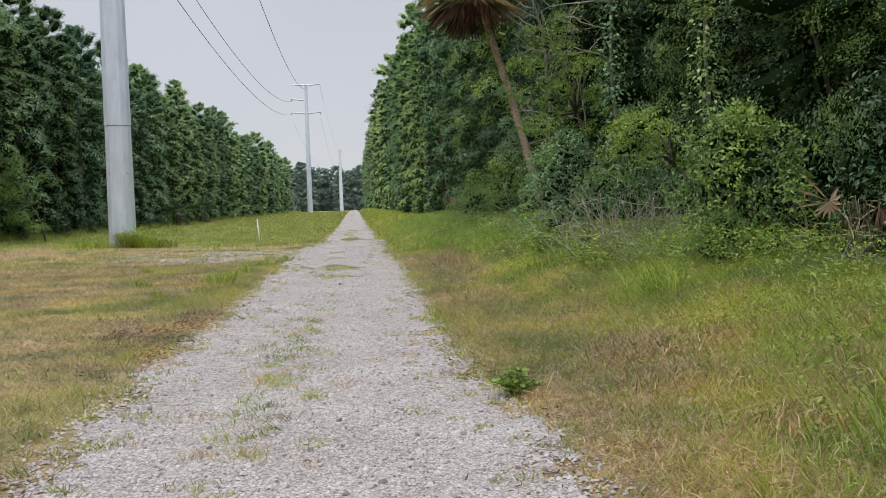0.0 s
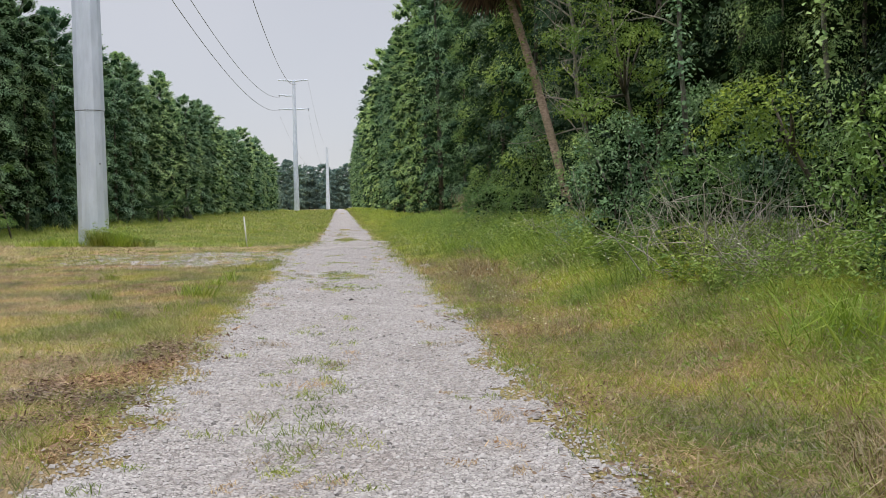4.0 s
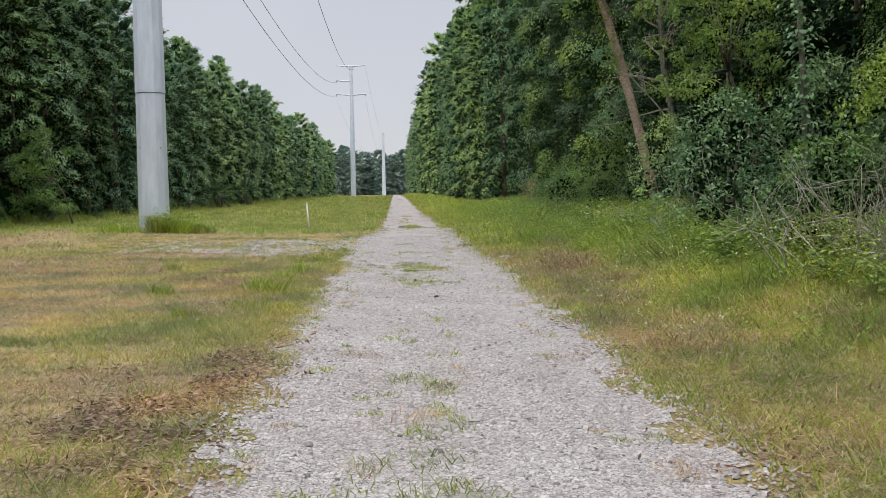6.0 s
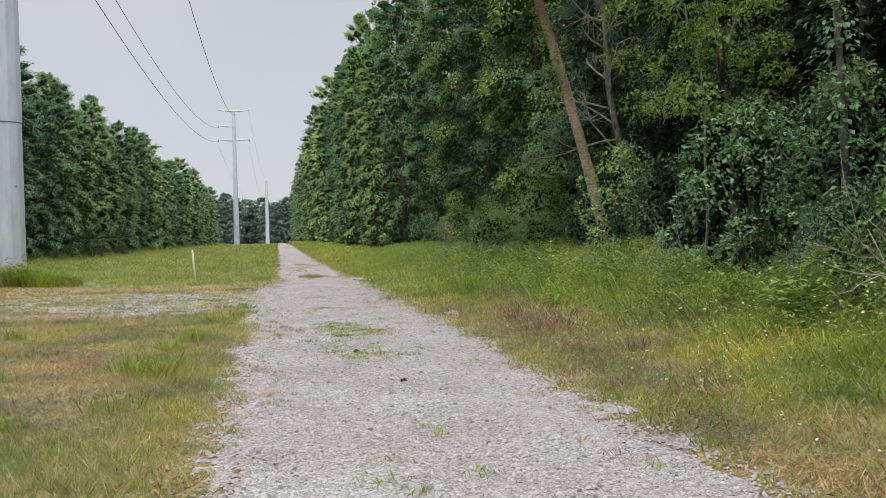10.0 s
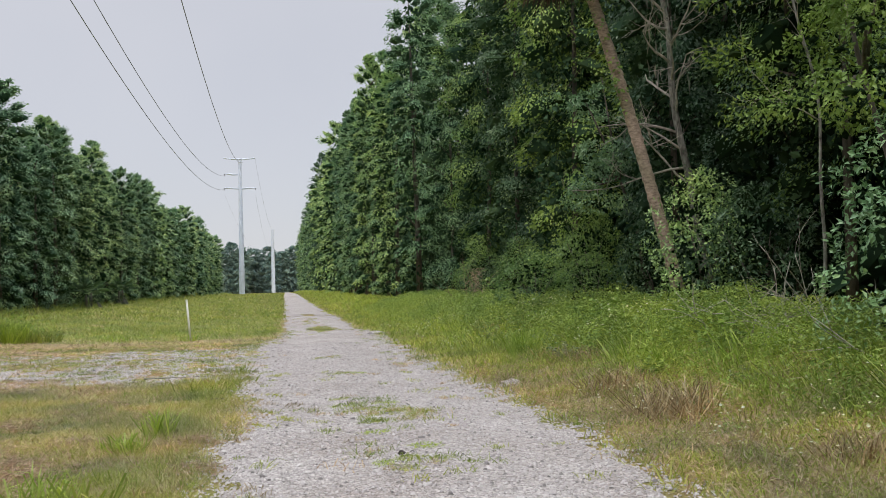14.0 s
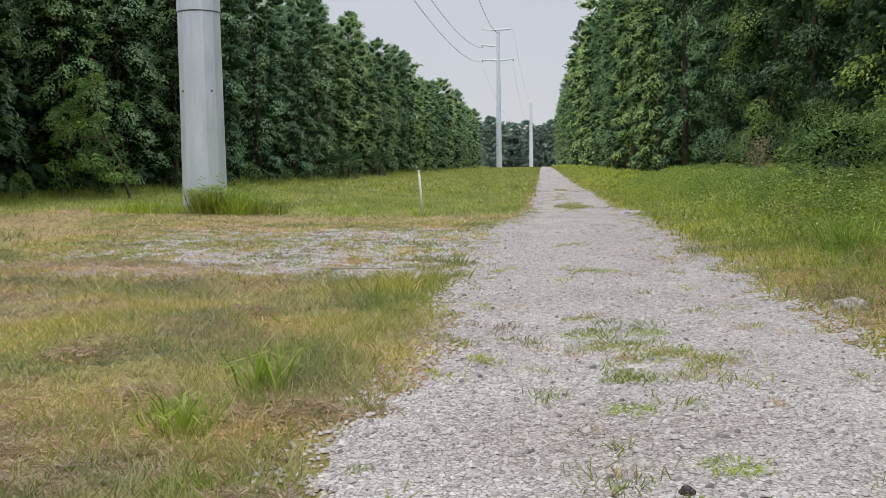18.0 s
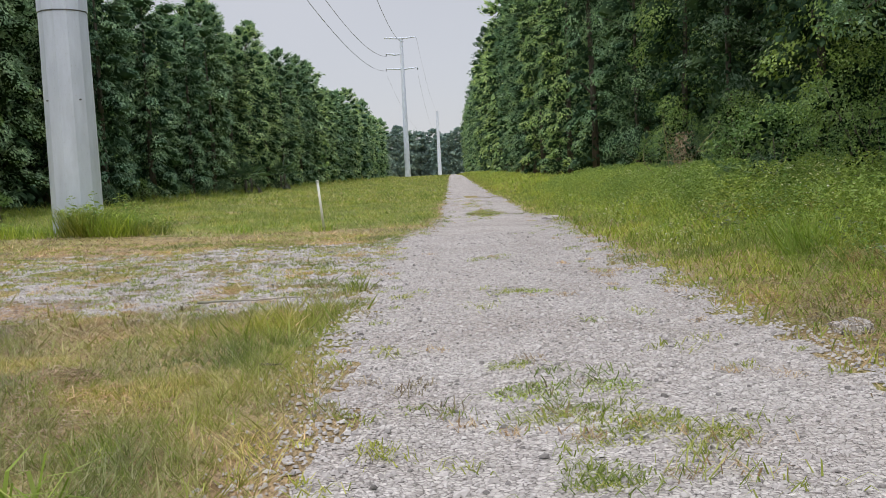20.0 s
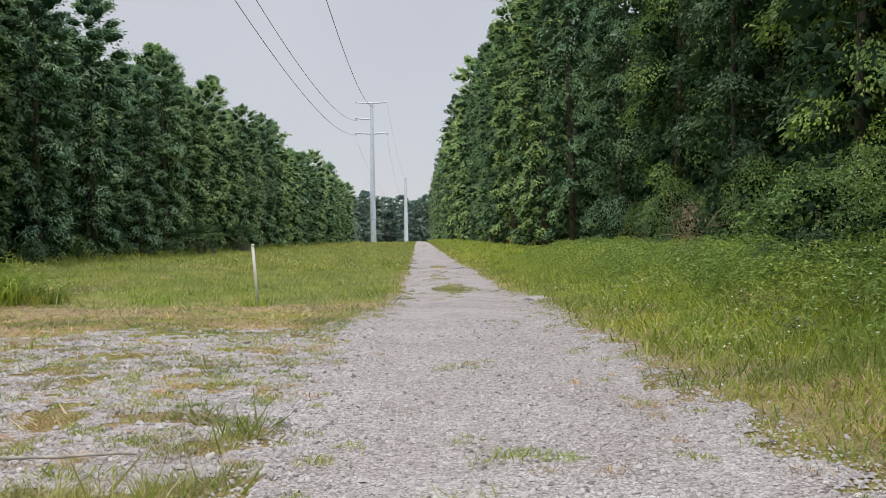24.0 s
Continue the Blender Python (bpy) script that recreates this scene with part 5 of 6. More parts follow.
for x, y, r, n, h, m, k in ((-9.03, 40.6, 0.45, 300, 0.95, GRASS_VERGE, 1), (-8.4, 40.7, 0.6, 260, 0.75, GRASS_LUSH, 2), (-7.73, 41.1, 0.55, 150, 0.5, GRASS_VERGE, 3), (-10.64, 40.6, 0.5, 160, 0.45, GRASS_LUSH, 4),
                            (-9.7, 42.2, 0.8, 120, 0.6, GRASS_LUSH, 5), (-9.81, 40.35, 0.5, 120, 0.35, GRASS_LUSH, 6), (-8.77, 41.4, 0.7, 160, 0.8, GRASS_LUSH, 7), (-11.47, 41, 0.7, 120, 0.3, GRASS_LUSH, 8)):
    make_tuft(x, y - 0.5, r, int(n * 1.5), h, 0.020, m, 520 + k, "tall unmown green grass round the foot of the steel pole", "tall_grass_clump", "grass round the pole", (0.4, 1.5))
for x, y, r, n, h, k in ((2.55, 8.4, 0.5, 330, 0.32, 1), (3.2, 8.5, 0.55, 320, 0.34, 2), (2.5, 7.3, 0.42, 220, 0.30, 9), (2.65, 8.9, 0.4, 180, 0.3, 17), (4.36, 7.87, 0.5, 200, 0.4, 12), (3.94, 6.97, 0.45, 180, 0.36, 13), (3.06, 6.77, 0.4, 140, 0.28, 14), (4.53, 9.06, 0.4, 140, 0.4, 16), (3.43, 6.07, 0.45, 160, 0.36, 3), (2.7, 5.68, 0.35, 120, 0.25, 10), (4.28, 10.46, 0.6, 160, 0.4, 11), (2.44, 23.9, 0.42, 200, 0.55, 4), (2.33, 22.01, 0.42, 220, 0.55, 5), (2.7, 22.61, 0.4, 90, 0.5, 15), (1.87, 13.94, 0.4, 120, 0.25, 6), (2.06, 16.83, 0.35, 120, 0.3, 7), (2.6, 19.42, 0.3, 110, 0.4, 8)):
    make_tuft(x, y, r, int(n * 1.5), h * 0.85, 0.010, WITHERED, 540 + k, "withered brown clump of weeds in the verge", "withered_weeds", "withered clumps in the verge", (0.5, 2.2))
for x, y, r, n, h, k in ((3.69, 11.45, 0.5, 160, 0.7, 1), (4.02, 20.62, 0.4, 150, 0.8, 2), (3.86, 23.4, 0.45, 160, 0.8, 3), (4.28, 26.83, 0.5, 160, 0.8, 4), (3.43, 25.57, 0.4, 130, 0.65, 5), (3.15, 5.08, 0.4, 120, 0.45, 6), (5.39, 9.86, 0.5, 200, 0.75, 7), (6.06, 10.46, 0.5, 200, 0.85, 8), (4.95, 10.66, 0.45, 160, 0.6, 9), (6.24, 11.45, 0.5, 180, 0.9, 10), (5.49, 10.75, 0.45, 160, 0.75, 11), (4.7, 12.05, 0.5, 160, 0.6, 12), (5.12, 8.86, 0.5, 160, 0.6, 13)):
    make_tuft(x, y, r, n, h * (0.45 if k > 6 else 1.0), 0.010 if k > 6 else 0.016, GRASS_VERGE if k > 6 else GRASS_LUSH, 560 + k, "tall arching green grass clump in the verge", "tall_grass_clump", "tall clumps in the verge", (0.4, 1.9))


for k, (x, y, r, n) in enumerate(((-0.55, 24.2, 0.17, 260), (-0.43, 23.7, 0.16, 260), (-0.39, 22.8, 0.14, 200), (-0.44, 22.1, 0.12, 130), (-0.09, 23.5, 0.15, 230), (0.2, 23.3, 0.11, 120), (-0.12, 24.2, 0.14, 200), (-0.6, 24.9, 0.12, 130), (-0.25, 23.3, 0.14, 200),
                               (-0.12, 21.2, 0.12, 150), (-0.14, 20.6, 0.13, 180), (-0.3, 20.7, 0.11, 140), (-0.51, 20.6, 0.10, 110), (-0.4, 20.3, 0.10, 110), (-0.34, 28.2, 0.12, 120), (-0.14, 28.1, 0.11, 110), (-0.37, 12.4, 0.12, 110), (-0.63, 9.3, 0.13, 120),
                               (-0.5, 8.4, 0.11, 100), (-0.1, 44.6, 0.25, 300), (0.01, 45.6, 0.28, 340), (-0.17, 46.6, 0.25, 240), (-0.04, 43.8, 0.2, 180))):
    make_tuft(x, y, r * 1.15, n, 0.055, 0.0075, GRASS_VERGE if k % 3 else GRASS_LUSH, 580 + k, "low mat of bright yellow-green grass in the gravel", "grass_mat", "grass mats in the crown of the track", (0.8, 2.6))
for k, (x, y) in enumerate(((-2.9, 29.0), (-2.5, 28.7), (-2.2, 28.5), (-2.7, 30.3), (-1.75, 28.0), (-2.65, 21.8), (-2.47, 21.5), (-2.49, 20.3), (-2.34, 20.25), (-2.47, 23.3), (-5.5, 24.1), (-2.2, 20.8))):
    make_tuft(x, y, 0.13, 90, 0.08 if k < 5 else 0.16, 0.006, GRASS_GREEN if k % 2 else GRASS_VERGE, 640 + k, "small green grass tuft beside the track", lean=(0.4, 1.6))


def make_weed(x, y, height, radius, leaf, seed, mat, label, stems=14):
    """A leafy weed: stems that lean apart, leaves along them."""
    rng = np.random.default_rng(seed)
    weed = tagged(new("weed"), label, "weed", "leafy weeds of the verge")
    weed.matrix_basis = pose(x, y, float(ground_z(x, y)))
    for i in range(stems):
        a, r, h = i * 2.4, radius * math.sqrt((i + 0.5) / stems), height * rng.uniform(0.6, 1.05)
        tip = np.array([math.cos(a) * r, math.sin(a) * r, h * (1 - 0.35 * r / radius)])
        v, q = tube([(0, 0, -0.02), tip * np.array([0.4, 0.4, 0.6]), tip], [0.005, 0.004, 0.002], 4)
        stem = part("stem", mesh_np("stem", v, quads=q, mat=mat, smooth=True), weed)
        n = 16
        f = rng.uniform(0.35, 1.0, n)
        p = tip[None] * np.stack([f, f, f ** 0.8], axis=-1) + rng.normal(0, 0.012, (n, 3))
        la = rng.uniform(0, 2 * np.pi, n)
        ln = leaf * rng.uniform(0.6, 1.2, n)
        v, t = leaves_np(p, np.stack([np.cos(la), np.sin(la), rng.uniform(-0.4, 0.4, n)], axis=-1), np.array([[0, 0, 1.0]]) + rng.normal(0, 0.3, (n, 3)), ln, ln * 0.55)
        part("leaves", mesh_np("leaves", v, tris=t, mat=mat), stem)
    return weed


make_weed(1.32, 7.3, 0.25, 0.20, 0.07, 601, LEAF_LIGHT, "small leafy green weed at the track's edge")
make_weed(4.02, 18.82, 0.85, 0.45, 0.11, 603, LEAF_LIGHT, "leafy green weed in tall grass")
make_weed(4.36, 30.24, 0.9, 0.5, 0.12, 604, LEAF_LIGHT, "leafy green weed in tall grass")
make_weed(4.11, 33.94, 0.9, 0.5, 0.12, 605, LEAF_LIGHT, "leafy green weed in tall grass")


def make_rock(x, y, size, seed, label, mat):
    bm = bmesh.new()
    bmesh.ops.create_icosphere(bm, subdivisions=3, radius=1.0)
    for v in bm.verts:
        n = noise.noise(v.co * 1.4 + Vector((seed, 0, 0))) * 0.35 + noise.noise(v.co * 4 + Vector((0, seed, 0))) * 0.08
        v.co *= 1 + n
        v.co.x *= size[0] / 2
        v.co.y *= size[1] / 2
        v.co.z *= size[2] / 2
    me = bpy.data.meshes.new("rock")
    bm.to_mesh(me)
    bm.free()
    me.materials.append(mat)
    ob = new("rock", me)
    ob.location = (x, y, float(ground_z(x, y)) + size[2] * 0.25)
    tagged(ob, label, "rock")


DARK_STONE = gravel_material("dark_stone", (0.14, 0.13, 0.12), (0.06, 0.055, 0.05))
make_rock(1.6, 25.4, (0.28, 0.19, 0.12), 3.1, "pale flat limestone rock at the track's edge", GRAVEL)
make_rock(1.38, 41.0, (0.55, 0.9, 0.10), 5.7, "pale flat slab of limestone beside the track", GRAVEL)
make_rock(-0.36, 20.9, (0.055, 0.05, 0.045), 8.3, "small dark stone on the gravel", DARK_STONE)
make_rock(-0.13, 18.42, (0.06, 0.05, 0.05), 9.9, "small dark stone on the gravel", DARK_STONE)


def make_stick(a, b, r, seed, label, mat):
    rng = np.random.default_rng(seed)
    s = np.linspace(0, 1, 12)
    pts = np.asarray(a)[None] * (1 - s)[:, None] + np.asarray(b)[None] * s[:, None] + rng.normal(0, 0.012, (12, 3)) * np.array([1, 1, 0.2])
    v, q = tube(pts, r * np.linspace(1, 0.5, 12), 6)
    ob = new("fallen_stick", mesh_np("fallen_stick", v, quads=q, mat=mat, smooth=True))
    tagged(ob, label, "stick")


make_stick((-3.3, 28.1, 0.05), (-2.33, 28.2, 0.05), 0.013, 611, "long pale fallen stick lying on the gravel patch", TWIG)
make_stick((-2.1, 25.0, 0.05), (-1.95, 24.96, 0.05), 0.010, 612, "short dark stick in the mown grass", BARK)


def build_litter():
    rng = np.random.default_rng(621)
    n = 10000
    c = rng.integers(0, 5, n)
    cx, cy = np.array([-2.1, -2.35, -2.2, -2.75, -2.05])[c], np.array([12.9, 11.6, 10.0, 12.2, 14.0])[c]
    x, y = cx + rng.normal(0, 0.3, n), cy + rng.normal(0, 0.85, n)
    k = (x < -1.7) & (grid_noise(x, y, 0.4, 71) > 0.48)
    x, y = x[k], y[k]
    ey = rng.uniform(3, 16, 7000)                         # and a thinner scatter along both edges
    ew, ee = road_edges(ey)
    ex = np.where(rng.uniform(0, 1, 7000) < 0.45, ew + rng.normal(-0.15, 0.22, 7000), ee + rng.normal(0.2, 0.28, 7000))
    k = grid_noise(ex, ey, 0.6, 77) > 0.52
    x, y = np.concatenate([x, ex[k]]), np.concatenate([y, ey[k]])
    n = len(x)
    p = np.stack([x, y, ground_z(x, y) + rng.uniform(0.01, 0.06, n)], axis=-1)
    v, t = leaves_np(p, rng.normal(0, 1, (n, 3)) * np.array([[1, 1, 0.25]]), np.array([[0, 0, 1.0]]) + rng.normal(0, 0.4, (n, 3)), rng.uniform(0.03, 0.07, n), rng.uniform(0.010, 0.022, n), 0.03)
    tagged(new("leaf_litter", mesh_np("leaf_litter", v, tris=t, mat=LITTER)), "dark brown dead leaves and clippings at the track's edge", "litter", kind="stuff")


def make_hay_clump(x, y, radius, seed):
    """A loose heap of cut strands, highest in the middle."""
    rng = np.random.default_rng(seed)
    n = 320
    a, d = rng.uniform(0, 2 * np.pi, n), rng.uniform(0, 1, n) ** 0.7
    px, py = radius * d * np.cos(a) * 1.3, radius * d * np.sin(a)
    pz = 0.01 + rng.uniform(0.1, 1.0, n) * 0.075 * (1 - d * d)
    v, t = leaves_np(np.stack([px, py, pz], axis=-1), rng.normal(0, 1, (n, 3)) * np.array([[1, 1, 0.22]]), np.array([[0, 0, 1.0]]) + rng.normal(0, 0.3, (n, 3)), rng.uniform(0.05, 0.13, n), rng.uniform(0.004, 0.009, n), 0.02)
    clump = new("hay_clump", mesh_np("hay_clump", v, tris=t, mat=HAY))
    clump.location = (x, y, float(ground_z(x, y)))
    tagged(clump, "small heap of cut reddish-brown hay on mown grass", "hay", "heaps of cut hay")


def build_hay():
    """Mats of cut dry grass lying on the mown field."""
    rng = np.random.default_rng(631)
    n = 190000
    x, y = rng.uniform(-9.5, -1.9, n), 6 + 23 * rng.uniform(0, 1, n) ** 0.8
    k = grid_noise(x, y, 1.1, 73) > 0.50 - 0.05 * smooth01(15, 19, y) + 0.16 * rng.uniform(0, 1, n)
    x, y = x[k], y[k]
    n = len(x)
    p = np.stack([x, y, ground_z(x, y) + rng.uniform(0.01, 0.05, n)], axis=-1)
    v, t = leaves_np(p, rng.normal(0, 1, (n, 3)) * np.array([[1, 1, 0.12]]), np.array([[0, 0, 1.0]]) + rng.normal(0, 0.2, (n, 3)), rng.uniform(0.04, 0.11, n), rng.uniform(0.004, 0.008, n), 0.02)
    tagged(new("cut_hay", mesh_np("cut_hay", v, tris=t, mat=HAY)), "mats of cut reddish-brown dry hay on the field", "hay", kind="stuff")


HAY = leaf_material("cut_hay_red_tan", [(0.0, (0.330, 0.205, 0.140)), (0.5, (0.500, 0.350, 0.245)), (1.0, (0.680, 0.530, 0.395))], 0.15, 0.8, 0.05)
for k, (x, y, r) in enumerate(((-3.82, 23.5, 0.3), (-3.0, 22.2, 0.26), (-2.03, 21.9, 0.2), (-3.86, 21.8, 0.25), (-3.78, 21.1, 0.22), (-3.15, 20.7, 0.25), (-3.3, 20.4, 0.2), (-3.78, 23.1, 0.22), (-2.2, 21.7, 0.2), (-1.9, 20.6, 0.2), (-4.9, 23.05, 0.3), (-3.24, 21.15, 0.2), (-3.28, 24.9, 0.24), (-4.27, 21.75, 0.24))):
    make_hay_clump(x, y, r, 660 + k)
LITTER = leaf_material("leaf_litter_red_brown", [(0.0, (0.130, 0.080, 0.055)), (0.5, (0.270, 0.175, 0.120)), (1.0, (0.500, 0.380, 0.280))], 0.1, 0.8, 0.05)
build_litter()
build_hay()


def build_weeds():
    """Broad-leaved weeds that fill the tall growth below the wood."""
    rng = np.random.default_rng(641)
    plants = 15000
    y = 4 + 56 * rng.uniform(0, 1, plants) ** 1.1
    x = 2.3 + 3.7 * rng.uniform(0, 1, plants) ** 0.6
    rise = smooth01(2.3, 4.7, x + 0.8 * (grid_noise(x, y, 3.0, 81) - 0.5) + 0.9 * smooth01(24, 32, y))
    k = rng.uniform(0, 1, plants) < 0.15 + 0.85 * rise * smooth01(13, 22, y + 5 * rise)
    x, y, rise = x[k], y[k], rise[k]
    per = 11
    i = np.repeat(np.arange(len(x)), per)
    h = (0.12 + 0.60 * rise * (0.5 + 0.8 * grid_noise(x, y, 1.0, 83)))[i] * rng.uniform(0.25, 1.0, len(i)) ** 0.6
    a = rng.uniform(0, 2 * np.pi, len(i))
    p = np.stack([x[i] + np.cos(a) * 0.05, y[i] + np.sin(a) * 0.05, ground_z(x[i], y[i]) + h], axis=-1)
    ln = rng.uniform(0.03, 0.065, len(i)) * (1 + 0.012 * np.clip(y[i] - 20, 0, 40))
    v, t = leaves_np(p, np.stack([np.cos(a), np.sin(a), rng.uniform(-0.7, 0.9, len(i))], axis=-1), np.array([[0, 0, 1.0]]) + rng.normal(0, 0.38, (len(i), 3)), ln, ln * rng.uniform(0.35, 0.55, len(i)))
    tagged(new("leafy_weeds", mesh_np("leafy_weeds", v, tris=t, mat=WEED_LEAF)), "fresh green leafy weeds filling the verge below the wood", "weeds", kind="stuff")
    n = 3600
    x, y = rng.uniform(1.7, 4.4, n), rng.uniform(13.5, 48, n)
    k = grid_noise(x, y, 2.0, 85) > 0.48
    x, y = x[k], y[k]
    n = len(x)
    p = np.stack([x, y, ground_z(x, y) + 0.12 + 0.55 * smooth01(1.8, 4.5, x) + rng.uniform(0, 0.08, n)], axis=-1)
    ln = rng.uniform(0.018, 0.032, n) * (1 + 0.012 * np.clip(y - 15, 0, 30))
    v, t = leaves_np(p, rng.normal(0, 1, (n, 3)) * np.array([[1, 1, 0.2]]), np.array([[0, 0, 1.0]]) + rng.normal(0, 0.3, (n, 3)), ln, ln)
    tagged(new("white_flowers", mesh_np("white_flowers", v, tris=t, mat=FLOWER_WHITE)), "tiny pale yellow and white flowers dotted through the verge", "flowers", kind="stuff")


build_weeds()



def plant_verge():
    """Tall clumps and leafy weeds between the mown edge and the wood."""
    rng = random.Random(31)
    weeds = Stock([lambda: make_weed(0, 0, 0.8, 0.42, 0.10, 701, WEED_LEAF, "leafy fresh green weed in the tall verge", 9), lambda: make_weed(0, 0, 1.0, 0.40, 0.12, 702, LEAF_LIGHT, "tall leafy green weed in the verge", 9),
                   lambda: make_weed(0, 0, 0.6, 0.45, 0.08, 703, WEED_GREY, "dusty grey-green weed in the verge", 9)])
    clumps = Stock([lambda: make_tuft(0, 0, 0.35, 130, 0.75, 0.018, GRASS_LUSH, 711, "arching bright green grass clump below the wood", "tall_grass_clump", "tall clumps in the verge", (0.4, 1.9)),
                    lambda: make_tuft(0, 0, 0.4, 120, 0.6, 0.016, GRASS_GREEN, 712, "arching green grass clump below the wood", "tall_grass_clump", "tall clumps in the verge", (0.5, 2.0)),
                    lambda: make_tuft(0, 0, 0.45, 170, 0.5, 0.010, WITHERED, 713, "withered brown clump of weeds in the verge", "withered_weeds", "withered clumps in the verge", (0.5, 2.2))])
    for i in range(40):
        y = 15.0 + i * 0.92 + rng.uniform(-0.5, 0.5)
        weeds.put(rng.uniform(3.7, 5.3), y, rng.uniform(0.7, 1.15), rng.uniform(0, 360))
    for i in range(26):
        weeds.put(rng.uniform(2.9, 4.4), 22.5 + i * 0.75 + rng.uniform(-0.4, 0.4), rng.uniform(0.55, 0.95), rng.uniform(0, 360), rng.choice((0, 0, 1, 2)))
    for x, y, size in ((-8.72, 40.65, 1.3), (-8.25, 40.8, 1.2), (-9.1, 40.3, 1.2), (-7.83, 41.0, 1.0), (-8.51, 41.3, 1.2), (-10.74, 40.6, 0.8), (-7.4, 41.0, 0.8), (-8.9, 40.2, 0.9), (-8.0, 40.4, 0.8)):
        weeds.put(x, y - 0.3, size, rng.uniform(0, 360), 0)
    for x, y, size, which in ((5.49, 10.46, 1.1, 2), (5.91, 10.75, 1.2, 2), (5.2, 10.85, 0.9, 2), (6.06, 10.16, 1.2, 2), (5.63, 11.35, 1.0, 0), (6.34, 11.25, 1.3, 2), (5.29, 9.96, 0.9, 0), (5.77, 9.66, 1.0, 2), (4.86, 11.35, 0.7, 2), (6.43, 11.95, 1.6, 0), (6.81, 12.65, 1.9, 1), (6.15, 12.35, 1.5, 0), (7.1, 11.45, 1.9, 0)):
        weeds.put(x, y, size * 0.7, rng.uniform(0, 360), which)
    for i in range(70):
        y = 8.5 + i * 0.62 + rng.uniform(-0.5, 0.5)
        clumps.put(rng.uniform(2.7, 4.9), y, rng.uniform(0.6, 1.1) * (0.5 if y < 16 else 1.0), rng.uniform(0, 360), rng.choice((0, 0, 1, 1, 2)))


WEED_GREY = leaf_material("weed_grey_green", [(0.0, (0.150, 0.190, 0.090)), (0.5, (0.270, 0.310, 0.170)), (1.0, (0.420, 0.440, 0.280))], 0.2, 0.7, 0.2)
plant_verge()
# ---- gravel stones ----
def stones_np(x, y, z, size, rng):
    """Small broken chips bedded in the surface: a six-cornered foot and a tilted three-cornered top face."""
    n = len(x)
    a = rng.uniform(0, 2 * np.pi, n)[:, None] + np.arange(6)[None] * 1.0472 + rng.uniform(-0.3, 0.3, (n, 6))
    r = rng.uniform(0.7, 1.15, (n, 6))
    flat = rng.uniform(0.6, 1.0, n)[:, None]
    foot = np.stack([np.cos(a) * r, np.sin(a) * r * flat, rng.uniform(-0.3, 0.05, (n, 6))], axis=-1)
    b = a[:, ::2] + rng.uniform(-0.2, 0.2, (n, 3))
    q = rng.uniform(0.4, 0.85, (n, 3))
    top = np.stack([np.cos(b) * q, np.sin(b) * q * flat, rng.uniform(0.25, 0.75, (n, 3))], axis=-1)
    v = np.concatenate([foot, top], axis=1) * (size * 0.5)[:, None, None] + np.stack([x, y, z], axis=-1)[:, None, :]
    f = np.array([[6, 7, 8], [0, 1, 6], [1, 7, 6], [1, 2, 7], [2, 3, 7], [3, 8, 7], [3, 4, 8], [4, 5, 8], [5, 6, 8], [5, 0, 6]])
    t = (f[None] + (np.arange(n) * 9)[:, None, None]).reshape(-1, 3)
    return v.reshape(-1, 3), t


def build_stones():
    rng = np.random.default_rng(7)
    y = 3.0 + 34.0 * rng.uniform(0, 1, 56000) ** 1.15
    x = rng.uniform(-2.5, 2.3, len(y))
    w, e = road_edges(y)
    over = np.minimum(x - w, e - x) + (grid_noise(x, y, 0.35, 31) - 0.5) * 0.5
    rut = np.exp(-((x + 0.85) / 0.32) ** 2) + np.exp(-((x - 0.75) / 0.32) ** 2)
    keep = (over > -0.42 * rng.uniform(0, 1, len(y)) ** 2) & (rng.uniform(0, 1, len(y)) > 0.55 * rut * grid_noise(x, y, 3.0, 8))
    x, y = x[keep], y[keep]
    inner = len(x)
    ey = 3.5 + 40 * rng.uniform(0, 1, 17000)              # a loose scatter along both edges
    ew, ee = road_edges(ey)
    ex = np.where(rng.uniform(0, 1, len(ey)) < 0.5, ew + rng.normal(-0.02, 0.15, len(ey)), ee + rng.normal(0.02, 0.17, len(ey)))
    x, y = np.concatenate([x, ex]), np.concatenate([y, ey])
    size = np.clip(rng.lognormal(-3.66, 0.30, len(x)), 0.014, 0.06) * np.where(np.arange(len(x)) < inner, 1.0, 0.78)
    ax, ay = rng.uniform(-11, -1.4, 24000), rng.uniform(27, 38.5, 24000)
    k = apron(ax, ay) > 0.28 + 0.55 * rng.uniform(0, 1, len(ax))
    ax, ay = ax[k], ay[k]
    asize = np.clip(rng.lognormal(-3.4, 0.35, len(ax)), 0.015, 0.08)
    x, y, size = np.concatenate([x, ax]), np.concatenate([y, ay]), np.concatenate([size, asize])
    z = ground_z(x, y) + 0.006 + size * 0.08
    v, t = stones_np(x, y, z, size, rng)
    ob = new("gravel_stones", mesh_np("gravel_stones", v, tris=t, mat=STONE, smooth=False))
    tagged(ob, "loose pale limestone chips lying on the track", "gravel", kind="stuff")


build_stones()


